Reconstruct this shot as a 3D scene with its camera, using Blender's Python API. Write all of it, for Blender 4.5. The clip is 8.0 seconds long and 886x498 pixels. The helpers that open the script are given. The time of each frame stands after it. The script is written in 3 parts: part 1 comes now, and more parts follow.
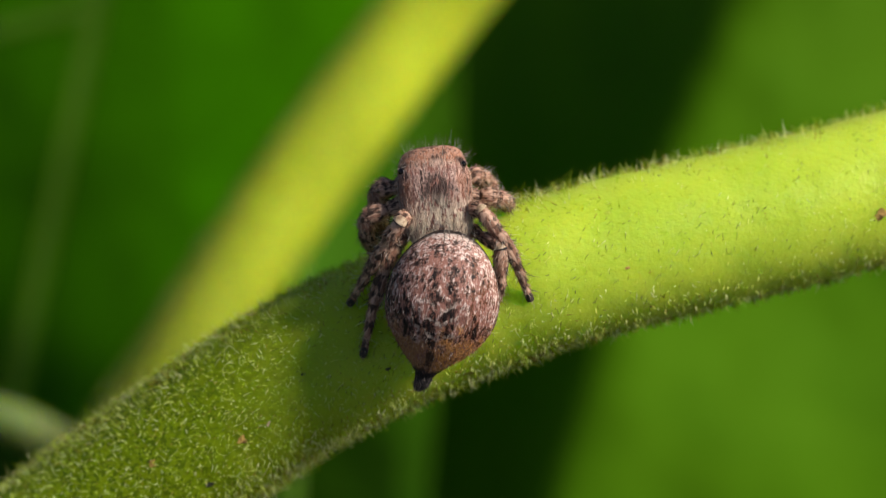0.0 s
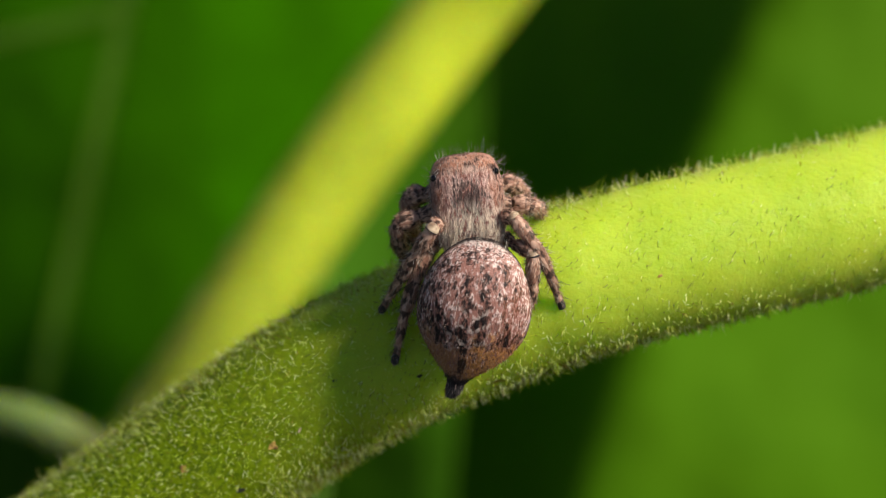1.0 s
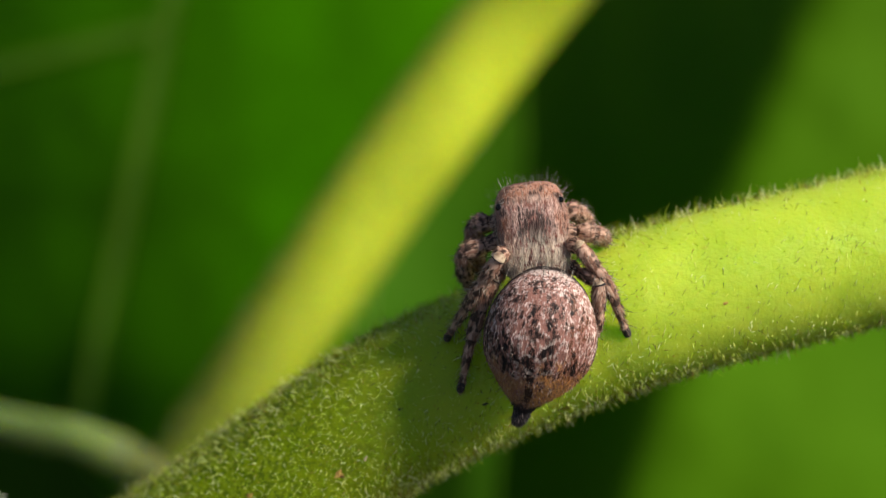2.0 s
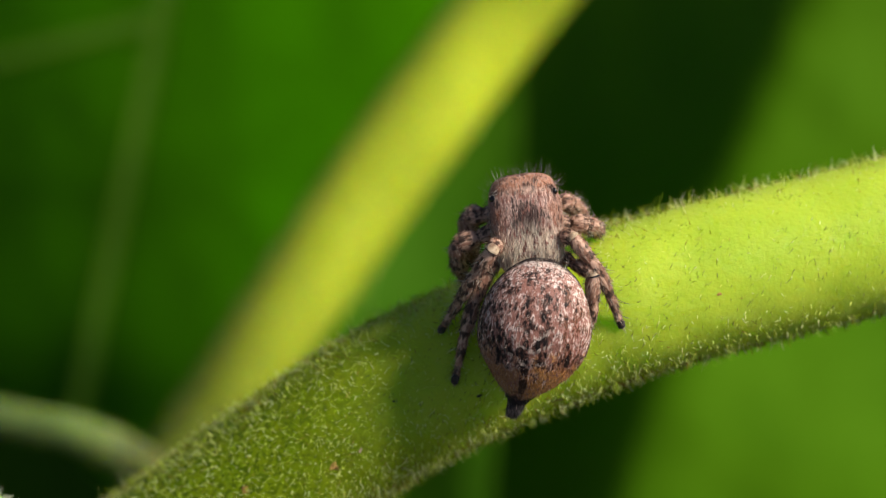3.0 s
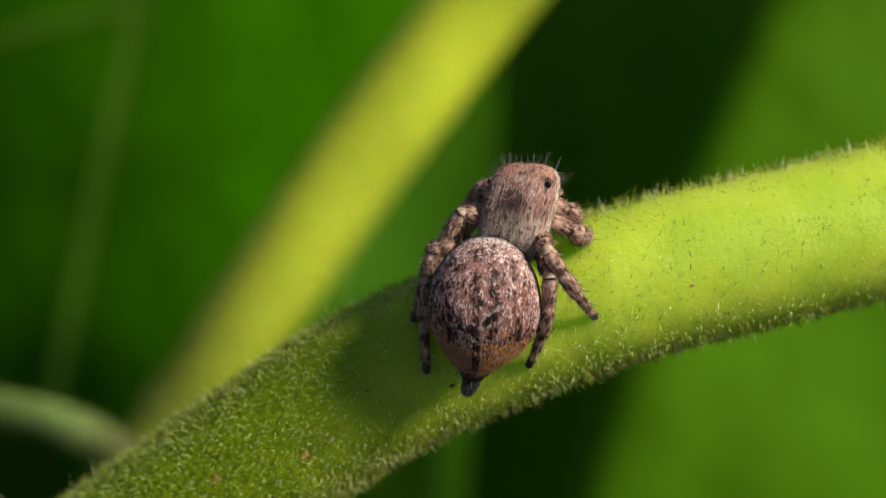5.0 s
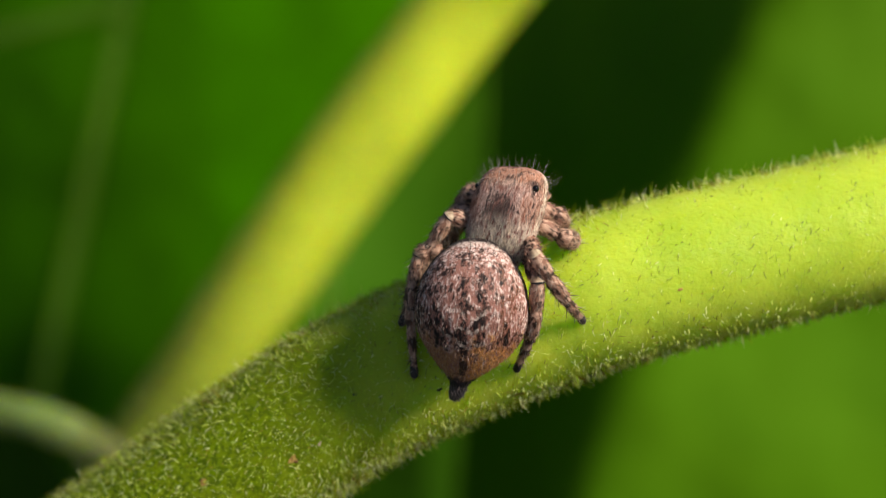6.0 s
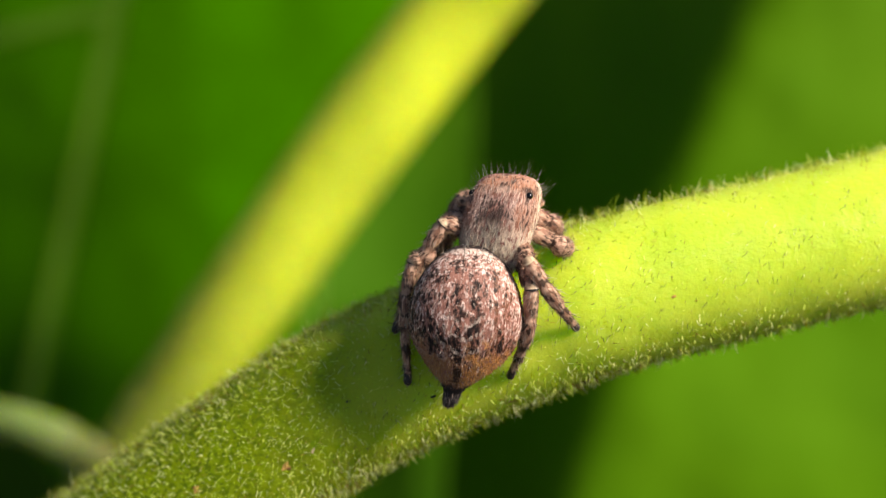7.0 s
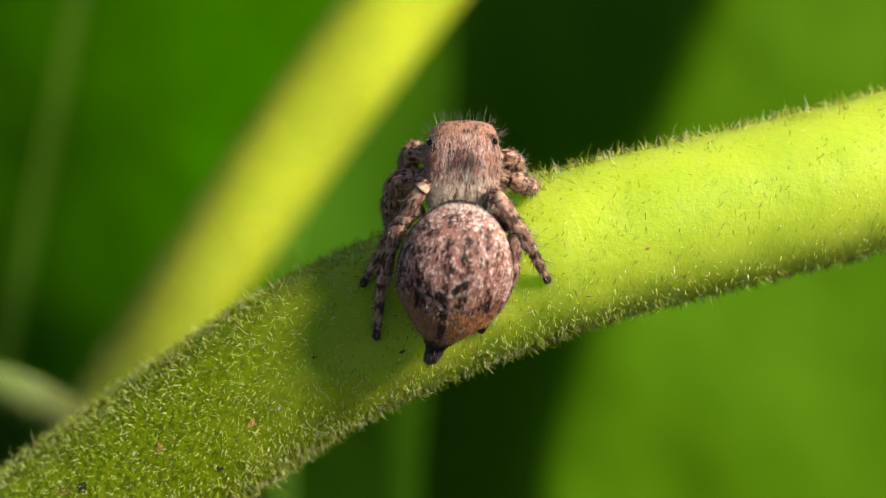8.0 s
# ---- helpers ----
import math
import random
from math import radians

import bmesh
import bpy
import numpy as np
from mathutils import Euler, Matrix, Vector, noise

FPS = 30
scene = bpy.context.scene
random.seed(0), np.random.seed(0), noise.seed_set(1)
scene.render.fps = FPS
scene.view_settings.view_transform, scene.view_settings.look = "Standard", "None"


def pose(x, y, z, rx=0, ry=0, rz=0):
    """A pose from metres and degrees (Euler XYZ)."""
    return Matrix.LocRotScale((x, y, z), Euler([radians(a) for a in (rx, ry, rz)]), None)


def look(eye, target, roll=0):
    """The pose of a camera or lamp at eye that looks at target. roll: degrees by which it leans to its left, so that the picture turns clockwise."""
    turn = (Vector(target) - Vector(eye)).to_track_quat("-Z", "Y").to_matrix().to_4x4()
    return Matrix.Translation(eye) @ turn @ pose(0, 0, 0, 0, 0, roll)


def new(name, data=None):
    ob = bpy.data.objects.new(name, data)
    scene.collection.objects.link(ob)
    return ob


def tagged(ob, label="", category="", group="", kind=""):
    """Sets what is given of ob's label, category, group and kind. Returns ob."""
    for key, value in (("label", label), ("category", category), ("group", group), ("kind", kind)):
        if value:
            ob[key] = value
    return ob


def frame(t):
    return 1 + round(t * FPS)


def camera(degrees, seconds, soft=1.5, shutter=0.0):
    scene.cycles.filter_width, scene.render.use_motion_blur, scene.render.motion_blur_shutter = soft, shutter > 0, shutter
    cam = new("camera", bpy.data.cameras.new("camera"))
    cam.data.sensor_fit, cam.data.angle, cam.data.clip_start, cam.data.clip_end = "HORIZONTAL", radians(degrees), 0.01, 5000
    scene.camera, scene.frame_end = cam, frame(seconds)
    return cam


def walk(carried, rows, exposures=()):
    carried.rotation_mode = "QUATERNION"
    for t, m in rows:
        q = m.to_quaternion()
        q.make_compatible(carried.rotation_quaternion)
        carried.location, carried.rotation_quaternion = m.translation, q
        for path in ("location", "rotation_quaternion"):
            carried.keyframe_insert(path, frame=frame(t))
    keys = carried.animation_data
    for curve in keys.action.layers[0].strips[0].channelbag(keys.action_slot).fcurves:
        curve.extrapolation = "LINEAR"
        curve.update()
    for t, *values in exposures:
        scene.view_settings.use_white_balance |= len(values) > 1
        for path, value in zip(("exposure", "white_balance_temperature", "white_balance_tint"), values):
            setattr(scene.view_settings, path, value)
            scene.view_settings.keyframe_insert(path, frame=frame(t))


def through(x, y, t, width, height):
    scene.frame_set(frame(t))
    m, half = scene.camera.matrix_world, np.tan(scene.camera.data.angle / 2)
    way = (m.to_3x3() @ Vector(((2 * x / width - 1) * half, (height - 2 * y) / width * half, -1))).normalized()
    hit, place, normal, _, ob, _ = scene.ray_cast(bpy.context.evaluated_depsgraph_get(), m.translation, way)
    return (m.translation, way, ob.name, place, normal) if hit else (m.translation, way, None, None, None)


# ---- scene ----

# The shot is a macro view: lengths are worked out in millimetres in the space of PLANE,
# whose x runs along the stem to the right, y up the slope, z towards the camera.
MM = 0.001
HEIGHT = 0.45
PLANE = pose(0, 0, HEIGHT, 50, 0, 0)
DIST = 41.0

cam = camera(30.0, 8.0, soft=1.0)
cam.data.dof.use_dof = True
cam.data.dof.focus_distance = 0.0380
cam.data.dof.aperture_fstop = 66.0

# seconds, x, y, z in millimetres, pitch, yaw, roll in degrees
CAMERA_ROWS = (
    (0, 0.000, 0.000, 41.000, 0.000, 0.000, 0.000),
    (0.2, -0.020, 0.020, 40.993, 0.060, 0.560, 0.082),
    (0.5, -0.051, 0.051, 40.982, 0.537, 1.171, 0.205),
    (0.8, -0.122, 0.081, 40.973, 0.235, 0.828, 0.220),
    (1, -0.169, 0.101, 40.967, 0.099, 0.860, 0.230),
    (1.2, -0.419, 0.250, 41.047, 0.423, 0.712, 0.166),
    (1.5, -0.793, 0.473, 41.168, 0.713, 2.106, 0.069),
    (1.7, -0.844, 0.506, 41.128, 0.678, 2.117, -0.006),
    (2.8, -0.844, 0.506, 41.081, -0.094, 2.211, -0.267),
    (3, -0.810, 0.506, 41.115, 0.201, 1.963, -0.285),
    (3.1, -0.797, 0.506, 41.082, -0.183, 1.685, -0.232),
    (3.5, -0.743, 0.506, 40.952, -0.544, 1.554, -0.019),
    (3.6, -0.740, 0.509, 40.976, -0.567, 1.451, -0.034),
    (3.8, -0.733, 0.516, 41.024, -0.751, 1.658, -0.064),
    (4, -0.726, 0.523, 41.072, -0.367, 1.825, -0.094),
    (4.2, -0.726, 0.530, 41.064, -0.259, 1.782, -0.037),
    (4.5, -0.726, 0.540, 41.052, -0.294, 1.424, 0.048),
    (4.7, -0.719, 0.547, 41.038, -0.308, 1.450, 0.077),
    (4.8, -0.716, 0.550, 41.032, -0.060, 1.208, 0.091),
    (5, -0.709, 0.557, 41.018, -0.231, 1.194, 0.120),
    (5.2, -0.692, 0.574, 40.863, -0.124, 0.817, 0.036),
    (6.3, -0.675, 0.675, 40.977, -0.354, 0.792, 0.196),
    (6.5, -0.675, 0.675, 40.902, -0.464, 0.102, 0.201),
    (6.7, -0.729, 0.689, 40.916, -0.564, -0.110, 0.203),
    (6.8, -0.756, 0.695, 40.924, -0.428, -0.128, 0.205),
    (6.9, -0.783, 0.702, 40.931, -0.037, 0.070, 0.206),
    (7, -0.810, 0.709, 40.938, -0.077, 0.405, 0.207),
    (7.2, -0.770, 0.695, 40.679, -0.261, 0.549, 0.172),
    (7.4, -0.729, 0.682, 40.420, -0.524, 0.399, 0.137),
    (7.5, -0.709, 0.675, 40.291, -0.881, 0.079, 0.120),
    (7.6, -0.689, 0.662, 40.226, -0.987, -0.718, 0.092),
    (7.7, -0.669, 0.648, 40.160, -1.211, -1.104, 0.064),
    (7.8, -0.648, 0.635, 40.095, -1.475, -1.274, 0.037),
    (7.9, -0.628, 0.621, 40.029, -1.601, -0.934, 0.009),
    (8, -0.608, 0.608, 39.964, -1.609, -0.379, -0.019),
)
walk(cam, [(t, PLANE @ pose(x * MM, y * MM, z * MM, rx, ry, rz)) for t, x, y, z, rx, ry, rz in CAMERA_ROWS],
     exposures=[(0.0, 0.01, 6500, 10), (0.5, 0.08, 6500, 10), (1.0, 0.14, 6500, 10), (1.5, 0.12, 6500, 10), (3.0, 0.1, 6500, 10), (3.5, 0.17, 6500, 10), (4.0, 0.15, 6500, 10), (4.5, 0.0, 6500, 10),
                (5.0, -0.09, 6500, 10), (6.5, 0.41, 6900, 11), (7.0, 0.57, 7050, 12), (7.5, 0.57, 7050, 12), (8.0, 0.37, 6900, 11)])

# ---- light ----
SUN_WAY = (PLANE.to_3x3() @ Vector((0.685, 0.505, 0.525))).normalized()
sun = new("sun", bpy.data.lights.new("sun", "SUN"))
sun.data.energy, sun.data.angle, sun.data.color = 5.0, radians(11.0), (1.0, 0.95, 0.87)
sun.matrix_world = look(SUN_WAY * 2, (0, 0, 0))
world = bpy.data.worlds.new("sky")
scene.world = world
world.use_nodes = True
sky = world.node_tree.nodes.new("ShaderNodeTexSky")
sky.sky_type, sky.sun_disc = "NISHITA", False
sky.sun_elevation = math.asin(SUN_WAY.z)
sky.sun_rotation = math.atan2(SUN_WAY.x, SUN_WAY.y)
world.node_tree.links.new(sky.outputs["Color"], world.node_tree.nodes["Background"].inputs["Color"])
world.node_tree.nodes["Background"].inputs["Strength"].default_value = 0.060


# ---- materials ----
class Nodes:
    """A small helper to write node trees as nested calls."""

    def __init__(self, name):
        self.mat = bpy.data.materials.new(name)
        self.mat.use_nodes = True
        self.tree = self.mat.node_tree
        self.bsdf = self.tree.nodes["Principled BSDF"]
        self.coord = self.tree.nodes.new("ShaderNodeTexCoord").outputs["Object"]

    def put(self, socket, value):
        if isinstance(value, bpy.types.NodeSocket):
            self.tree.links.new(value, socket)
        elif isinstance(value, tuple) and len(value) == 3 and socket.type == "RGBA":
            socket.default_value = (*value, 1)
        else:
            socket.default_value = value

    def set(self, **inputs):
        for key, value in inputs.items():
            self.put(self.bsdf.inputs[key.replace("_", " ")], value)

    def noise(self, scale, detail=4.0, rough=0.6, vector=None, kind="Fac"):
        n = self.tree.nodes.new("ShaderNodeTexNoise")
        self.put(n.inputs["Vector"], vector or self.coord)
        n.inputs["Scale"].default_value, n.inputs["Detail"].default_value = scale, detail
        n.inputs["Roughness"].default_value = rough
        return n.outputs[kind]

    def cells(self, scale, vector=None):
        """A random value per cell: a mosaic of small scales."""
        n = self.tree.nodes.new("ShaderNodeTexVoronoi")
        self.put(n.inputs["Vector"], vector or self.coord)
        n.inputs["Scale"].default_value = scale
        return self.axes(n.outputs["Color"])[0]

    def math(self, op, a, b=0.0):
        n = self.tree.nodes.new("ShaderNodeMath")
        n.operation = op
        self.put(n.inputs[0], a)
        self.put(n.inputs[1], b)
        return n.outputs[0]

    def step(self, value, low, high):
        n = self.tree.nodes.new("ShaderNodeMapRange")
        n.interpolation_type = "SMOOTHSTEP"
        self.put(n.inputs["Value"], value)
        n.inputs["From Min"].default_value, n.inputs["From Max"].default_value = low, high
        return n.outputs["Result"]

    def mix(self, factor, a, b, blend="MIX"):
        n = self.tree.nodes.new("ShaderNodeMix")
        n.data_type, n.blend_type = "RGBA", blend
        self.put(n.inputs["Factor"], factor)
        self.put(n.inputs[6], a)
        self.put(n.inputs[7], b)
        return n.outputs[2]

    def axes(self, vector=None):
        n = self.tree.nodes.new("ShaderNodeSeparateXYZ")
        self.put(n.inputs[0], vector or self.coord)
        return n.outputs

    def stretch(self, scale):
        n = self.tree.nodes.new("ShaderNodeMapping")
        self.put(n.inputs["Vector"], self.coord)
        n.inputs["Scale"].default_value = scale
        return n.outputs[0]

    def island(self):
        return self.tree.nodes.new("ShaderNodeNewGeometry").outputs["Random Per Island"]

    def spot(self, x, y, rx, ry):
        """1 at (x, y) millimetres, falling to 0 at an ellipse round it."""
        ax = self.axes()
        dx = self.math("DIVIDE", self.math("SUBTRACT", ax[0], x * MM), rx * MM)
        dy = self.math("DIVIDE", self.math("SUBTRACT", ax[1], y * MM), ry * MM)
        d = self.math("ADD", self.math("MULTIPLY", dx, dx), self.math("MULTIPLY", dy, dy))
        return self.step(d, 1.0, 0.0)

    def bump(self, height, strength, distance):
        n = self.tree.nodes.new("ShaderNodeBump")
        self.put(n.inputs["Height"], height)
        n.inputs["Strength"].default_value, n.inputs["Distance"].default_value = strength, distance
        self.tree.links.new(n.outputs[0], self.bsdf.inputs["Normal"])


def stem_material(name, light, deep, scar=(0.25, 0.13, 0.05), old_shaded=None, reach=(0.003, -0.0055)):
    n = Nodes(name)
    col = n.mix(n.step(n.noise(420, 3), 0.35, 0.7), light, deep)
    if old_shaded:  # the lower, older part gets a deeper tone, with shade put into the colour
        col = n.mix(n.step(n.math("ADD", n.axes()[0], n.math("MULTIPLY", n.noise(250, 2), 0.004)), *reach), col, old_shaded)
        # dark mottles: skin grain, with the hairs' small shadows painted in
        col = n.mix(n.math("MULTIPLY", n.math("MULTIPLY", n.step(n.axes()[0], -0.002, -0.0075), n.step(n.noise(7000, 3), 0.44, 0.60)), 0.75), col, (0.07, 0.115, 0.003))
    col = n.mix(n.math("MULTIPLY", n.step(n.noise(2600, 2), 0.62, 0.75), 0.35), col, deep)
    col = n.mix(n.math("MULTIPLY", n.step(n.noise(900, 2), 0.72, 0.78), 0.7), col, scar)
    n.set(Base_Color=col, Roughness=0.5, Specular_IOR_Level=0.18, Subsurface_Weight=1.0, Subsurface_Radius=(0.62, 1.0, 0.07), Subsurface_Scale=0.0018)
    n.bump(n.math("ADD", n.noise(1500, 3), n.math("MULTIPLY", n.noise(5500, 3), 0.9)), 0.36, 0.00012)
    return n.mat


def leaf_material(name, light, deep, glow, share):
    """A leaf blade: matt diffuse skin that lets part of the sun through from behind."""
    n = Nodes(name)
    col = n.mix(n.step(n.noise(60, 4), 0.3, 0.7), light, deep)
    col = n.mix(n.math("MULTIPLY", n.step(n.noise(500, 3), 0.45, 0.7), 0.3), col, deep)
    n.set(Base_Color=col, Roughness=0.65, Specular_IOR_Level=0.06)
    n.bump(n.noise(350, 4), 0.4, 0.0004)
    back = n.tree.nodes.new("ShaderNodeBsdfTranslucent")
    n.put(back.inputs["Color"], n.mix(n.step(n.noise(45, 3), 0.3, 0.7), glow, tuple(c * 0.8 for c in glow)))
    both = n.tree.nodes.new("ShaderNodeMixShader")
    both.inputs[0].default_value = share
    n.tree.links.new(n.bsdf.outputs[0], both.inputs[1])
    n.tree.links.new(back.outputs[0], both.inputs[2])
    n.tree.links.new(both.outputs[0], n.tree.nodes["Material Output"].inputs["Surface"])
    return n.mat


def plain_material(name, a, b, scale, rough, relief=0.0002, strength=0.3):
    n = Nodes(name)
    n.set(Base_Color=n.mix(n.step(n.noise(scale, 4), 0.35, 0.65), a, b), Roughness=rough)
    n.bump(n.noise(scale * 3, 3), strength, relief)
    return n.mat


def hair_material(name, colours, rough=0.45, through=0.0, gloss=0.5):
    n = Nodes(name)
    ramp = n.tree.nodes.new("ShaderNodeValToRGB")
    ramp.color_ramp.interpolation = "CONSTANT"
    for i, (pos, col) in enumerate(colours):
        e = ramp.color_ramp.elements[0] if i == 0 else ramp.color_ramp.elements.new(pos)
        e.position, e.color = pos, (*col, 1)
    ramp.color_ramp.elements[-1].color = (*colours[-1][1], 1)
    n.put(ramp.inputs[0], n.island())
    n.set(Base_Color=ramp.outputs[0], Roughness=rough, Specular_IOR_Level=gloss)
    if through:
        back = n.tree.nodes.new("ShaderNodeBsdfTranslucent")
        n.put(back.inputs["Color"], ramp.outputs[0])
        both = n.tree.nodes.new("ShaderNodeMixShader")
        both.inputs[0].default_value = through
        n.tree.links.new(n.bsdf.outputs[0], both.inputs[1])
        n.tree.links.new(back.outputs[0], both.inputs[2])
        n.tree.links.new(both.outputs[0], n.tree.nodes["Material Output"].inputs["Surface"])
    return n.mat


def abdomen_material():
    """Lying scales: rose and cream ground, dark flecks, a broken chain of marks along the back, a rusty rear."""
    n = Nodes("abdomen scales")
    rose, cream, umber, black = (0.35, 0.158, 0.120), (0.88, 0.68, 0.60), (0.075, 0.032, 0.022), (0.012, 0.008, 0.008)
    ax = n.axes()
    grain = n.cells(30000, n.stretch((1, 0.35, 1)))
    fine = n.noise(12500, 3, 0.65, vector=n.stretch((1, 0.42, 1)))
    mid = n.noise(6000, 5, 0.75, vector=n.stretch((1, 0.5, 1)))
    blot = n.noise(1900, 2)
    wide = n.math("ABSOLUTE", n.math("ADD", ax[0], n.math("MULTIPLY", n.math("SUBTRACT", blot, 0.5), 0.0003)))
    # ground, paler on the flanks and along the front rim
    ex, ey = n.math("DIVIDE", ax[0], 1.36 * MM), n.math("DIVIDE", n.math("ADD", ax[1], 1.62 * MM), 1.66 * MM)
    edge = n.math("ADD", n.math("MULTIPLY", ex, ex), n.math("MULTIPLY", ey, ey))
    light = n.math("ADD", n.math("ADD", n.math("MULTIPLY", grain, 0.22), n.math("MULTIPLY", fine, 0.78)), n.math("MULTIPLY", n.step(edge, 0.45, 1.0), 0.05))
    light = n.math("ADD", light, n.math("MULTIPLY", n.math("SUBTRACT", mid, 0.5), 0.5))
    light = n.math("ADD", light, n.math("MULTIPLY", n.spot(0.0, -2.25, 0.85, 0.28), 0.05))
    col = n.mix(n.step(light, 0.46, 0.68), rose, cream)
    # the rear: orange to the one side, rust to the other, with a dark keel
    rough = n.math("ADD", n.math("MULTIPLY", n.math("SUBTRACT", mid, 0.5), 0.0015), n.math("MULTIPLY", n.math("SUBTRACT", blot, 0.5), 0.0022))
    rear = n.step(n.math("ADD", ax[1], rough), -1.92 * MM, -2.42 * MM)
    col = n.mix(n.math("MULTIPLY", rear, n.step(fine, 0.34, 0.52)), col, n.mix(n.step(ax[0], -0.12 * MM, 0.12 * MM), (0.42, 0.19, 0.085), (0.68, 0.31, 0.085)))
    col = n.mix(n.math("MULTIPLY", n.math("MULTIPLY", rear, n.step(fine, 0.55, 0.63)), 0.5), col, (0.80, 0.52, 0.33))
    # small dark flecks all over, denser towards the front and on the shoulders
    dots = n.tree.nodes.new("ShaderNodeTexVoronoi")
    n.put(dots.inputs["Vector"], n.stretch((1, 0.62, 1)))
    dots.inputs["Scale"].default_value = 9500
    near_dot = n.step(n.math("ADD", dots.outputs["Distance"], n.math("MULTIPLY", fine, 0.25)), 0.50, 0.36)
    keep = n.step(n.axes(dots.outputs["Color"])[1], 0.42, 0.50)
    col = n.mix(n.math("MULTIPLY", n.math("MULTIPLY", near_dot, keep), 0.42), col, umber)
    # marks along the back
    lyre = n.step(n.math("ABSOLUTE", n.math("SUBTRACT", wide, 0.21 * MM)), 0.22 * MM, 0.03 * MM)
    amount = n.math("ADD", n.math("MULTIPLY", n.math("MULTIPLY", n.spot(0.0, -1.6, 0.8, 1.15), lyre), 0.085), 0.024)
    for mask, share in ((n.spot(-0.05, -2.15, 0.45, 0.5), 0.04), (n.spot(-0.62, -2.0, 0.6, 0.5), 0.045), (n.spot(-1.0, -1.2, 0.6, 1.2), 0.045),
                        (n.spot(0.80, -2.1, 0.5, 0.55), 0.07), (n.spot(0.75, -1.1, 0.5, 0.7), 0.03), (n.spot(0.0, -0.55, 1.0, 0.6), 0.03)):
        amount = n.math("ADD", amount, n.math("MULTIPLY", mask, share))
    amount = n.math("SUBTRACT", amount, n.math("MULTIPLY", rear, 0.045))
    dark = n.math("ADD", n.math("ADD", n.math("MULTIPLY", n.noise(5600, 5, 0.75, vector=n.stretch((1, 0.52, 1))), 0.56), n.math("MULTIPLY", fine, 0.31)), amount)
    col = n.mix(n.math("MULTIPLY", n.step(dark, 0.474, 0.520), 0.92), col, n.mix(n.step(ax[0], 0.35 * MM, 0.7 * MM), umber, (0.15, 0.05, 0.02)))
    col = n.mix(n.math("MULTIPLY", n.step(dark, 0.527, 0.565), 0.95), col, black)
    # pale scales between the marks: broken chevrons
    bent = n.math("ADD", n.math("ADD", ax[1], n.math("MULTIPLY", wide, -0.55)), n.math("MULTIPLY", mid, 0.00035))
    wave = n.math("SINE", n.math("MULTIPLY", bent, 2 * math.pi / (0.36 * MM)))
    chev = n.math("MULTIPLY", n.math("MULTIPLY", n.step(wave, 0.45, 0.85), n.spot(0.0, -1.8, 0.75, 0.75)), n.step(n.math("ADD", fine, n.math("MULTIPLY", blot, 0.4)), 0.62, 0.76))
    col = n.mix(n.math("MULTIPLY", chev, 0.8), col, (0.76, 0.60, 0.50))
    keel = n.math("MULTIPLY", n.spot(-0.10, -2.65, 0.13, 0.6), n.step(mid, 0.42, 0.56))
    col = n.mix(n.math("MULTIPLY", n.step(keel, 0.15, 0.5), 0.85), col, (0.03, 0.016, 0.012))
    # thin pale rim round the front, dark tip and belly
    rim = n.math("MULTIPLY", n.step(n.math("ADD", ax[1], n.math("MULTIPLY", n.math("MULTIPLY", ax[0], ax[0]), 200.0)), -0.035 * MM, 0.02 * MM), n.step(fine, 0.36, 0.50))
    col = n.mix(n.math("MULTIPLY", rim, 0.6), col, (0.80, 0.66, 0.57))
    col = n.mix(n.step(n.math("ADD", ax[1], n.math("MULTIPLY", n.math("SUBTRACT", mid, 0.5), 0.0006)), -3.05 * MM, -3.22 * MM), col, (0.03, 0.022, 0.022))
    col = n.mix(n.step(n.math("ADD", n.math("ADD", ax[2], n.math("MULTIPLY", fine, 0.0003)), n.math("MULTIPLY", n.math("MAXIMUM", n.math("SUBTRACT", -1.9 * MM, ax[1]), 0.0), 0.42)), 0.44 * MM, 0.25 * MM), col, (0.03, 0.02, 0.018))
    n.set(Base_Color=col, Roughness=0.55, Specular_IOR_Level=0.28)
    n.bump(n.math("ADD", fine, n.math("MULTIPLY", grain, 0.6)), 0.5, 0.00005)
    return n.mat


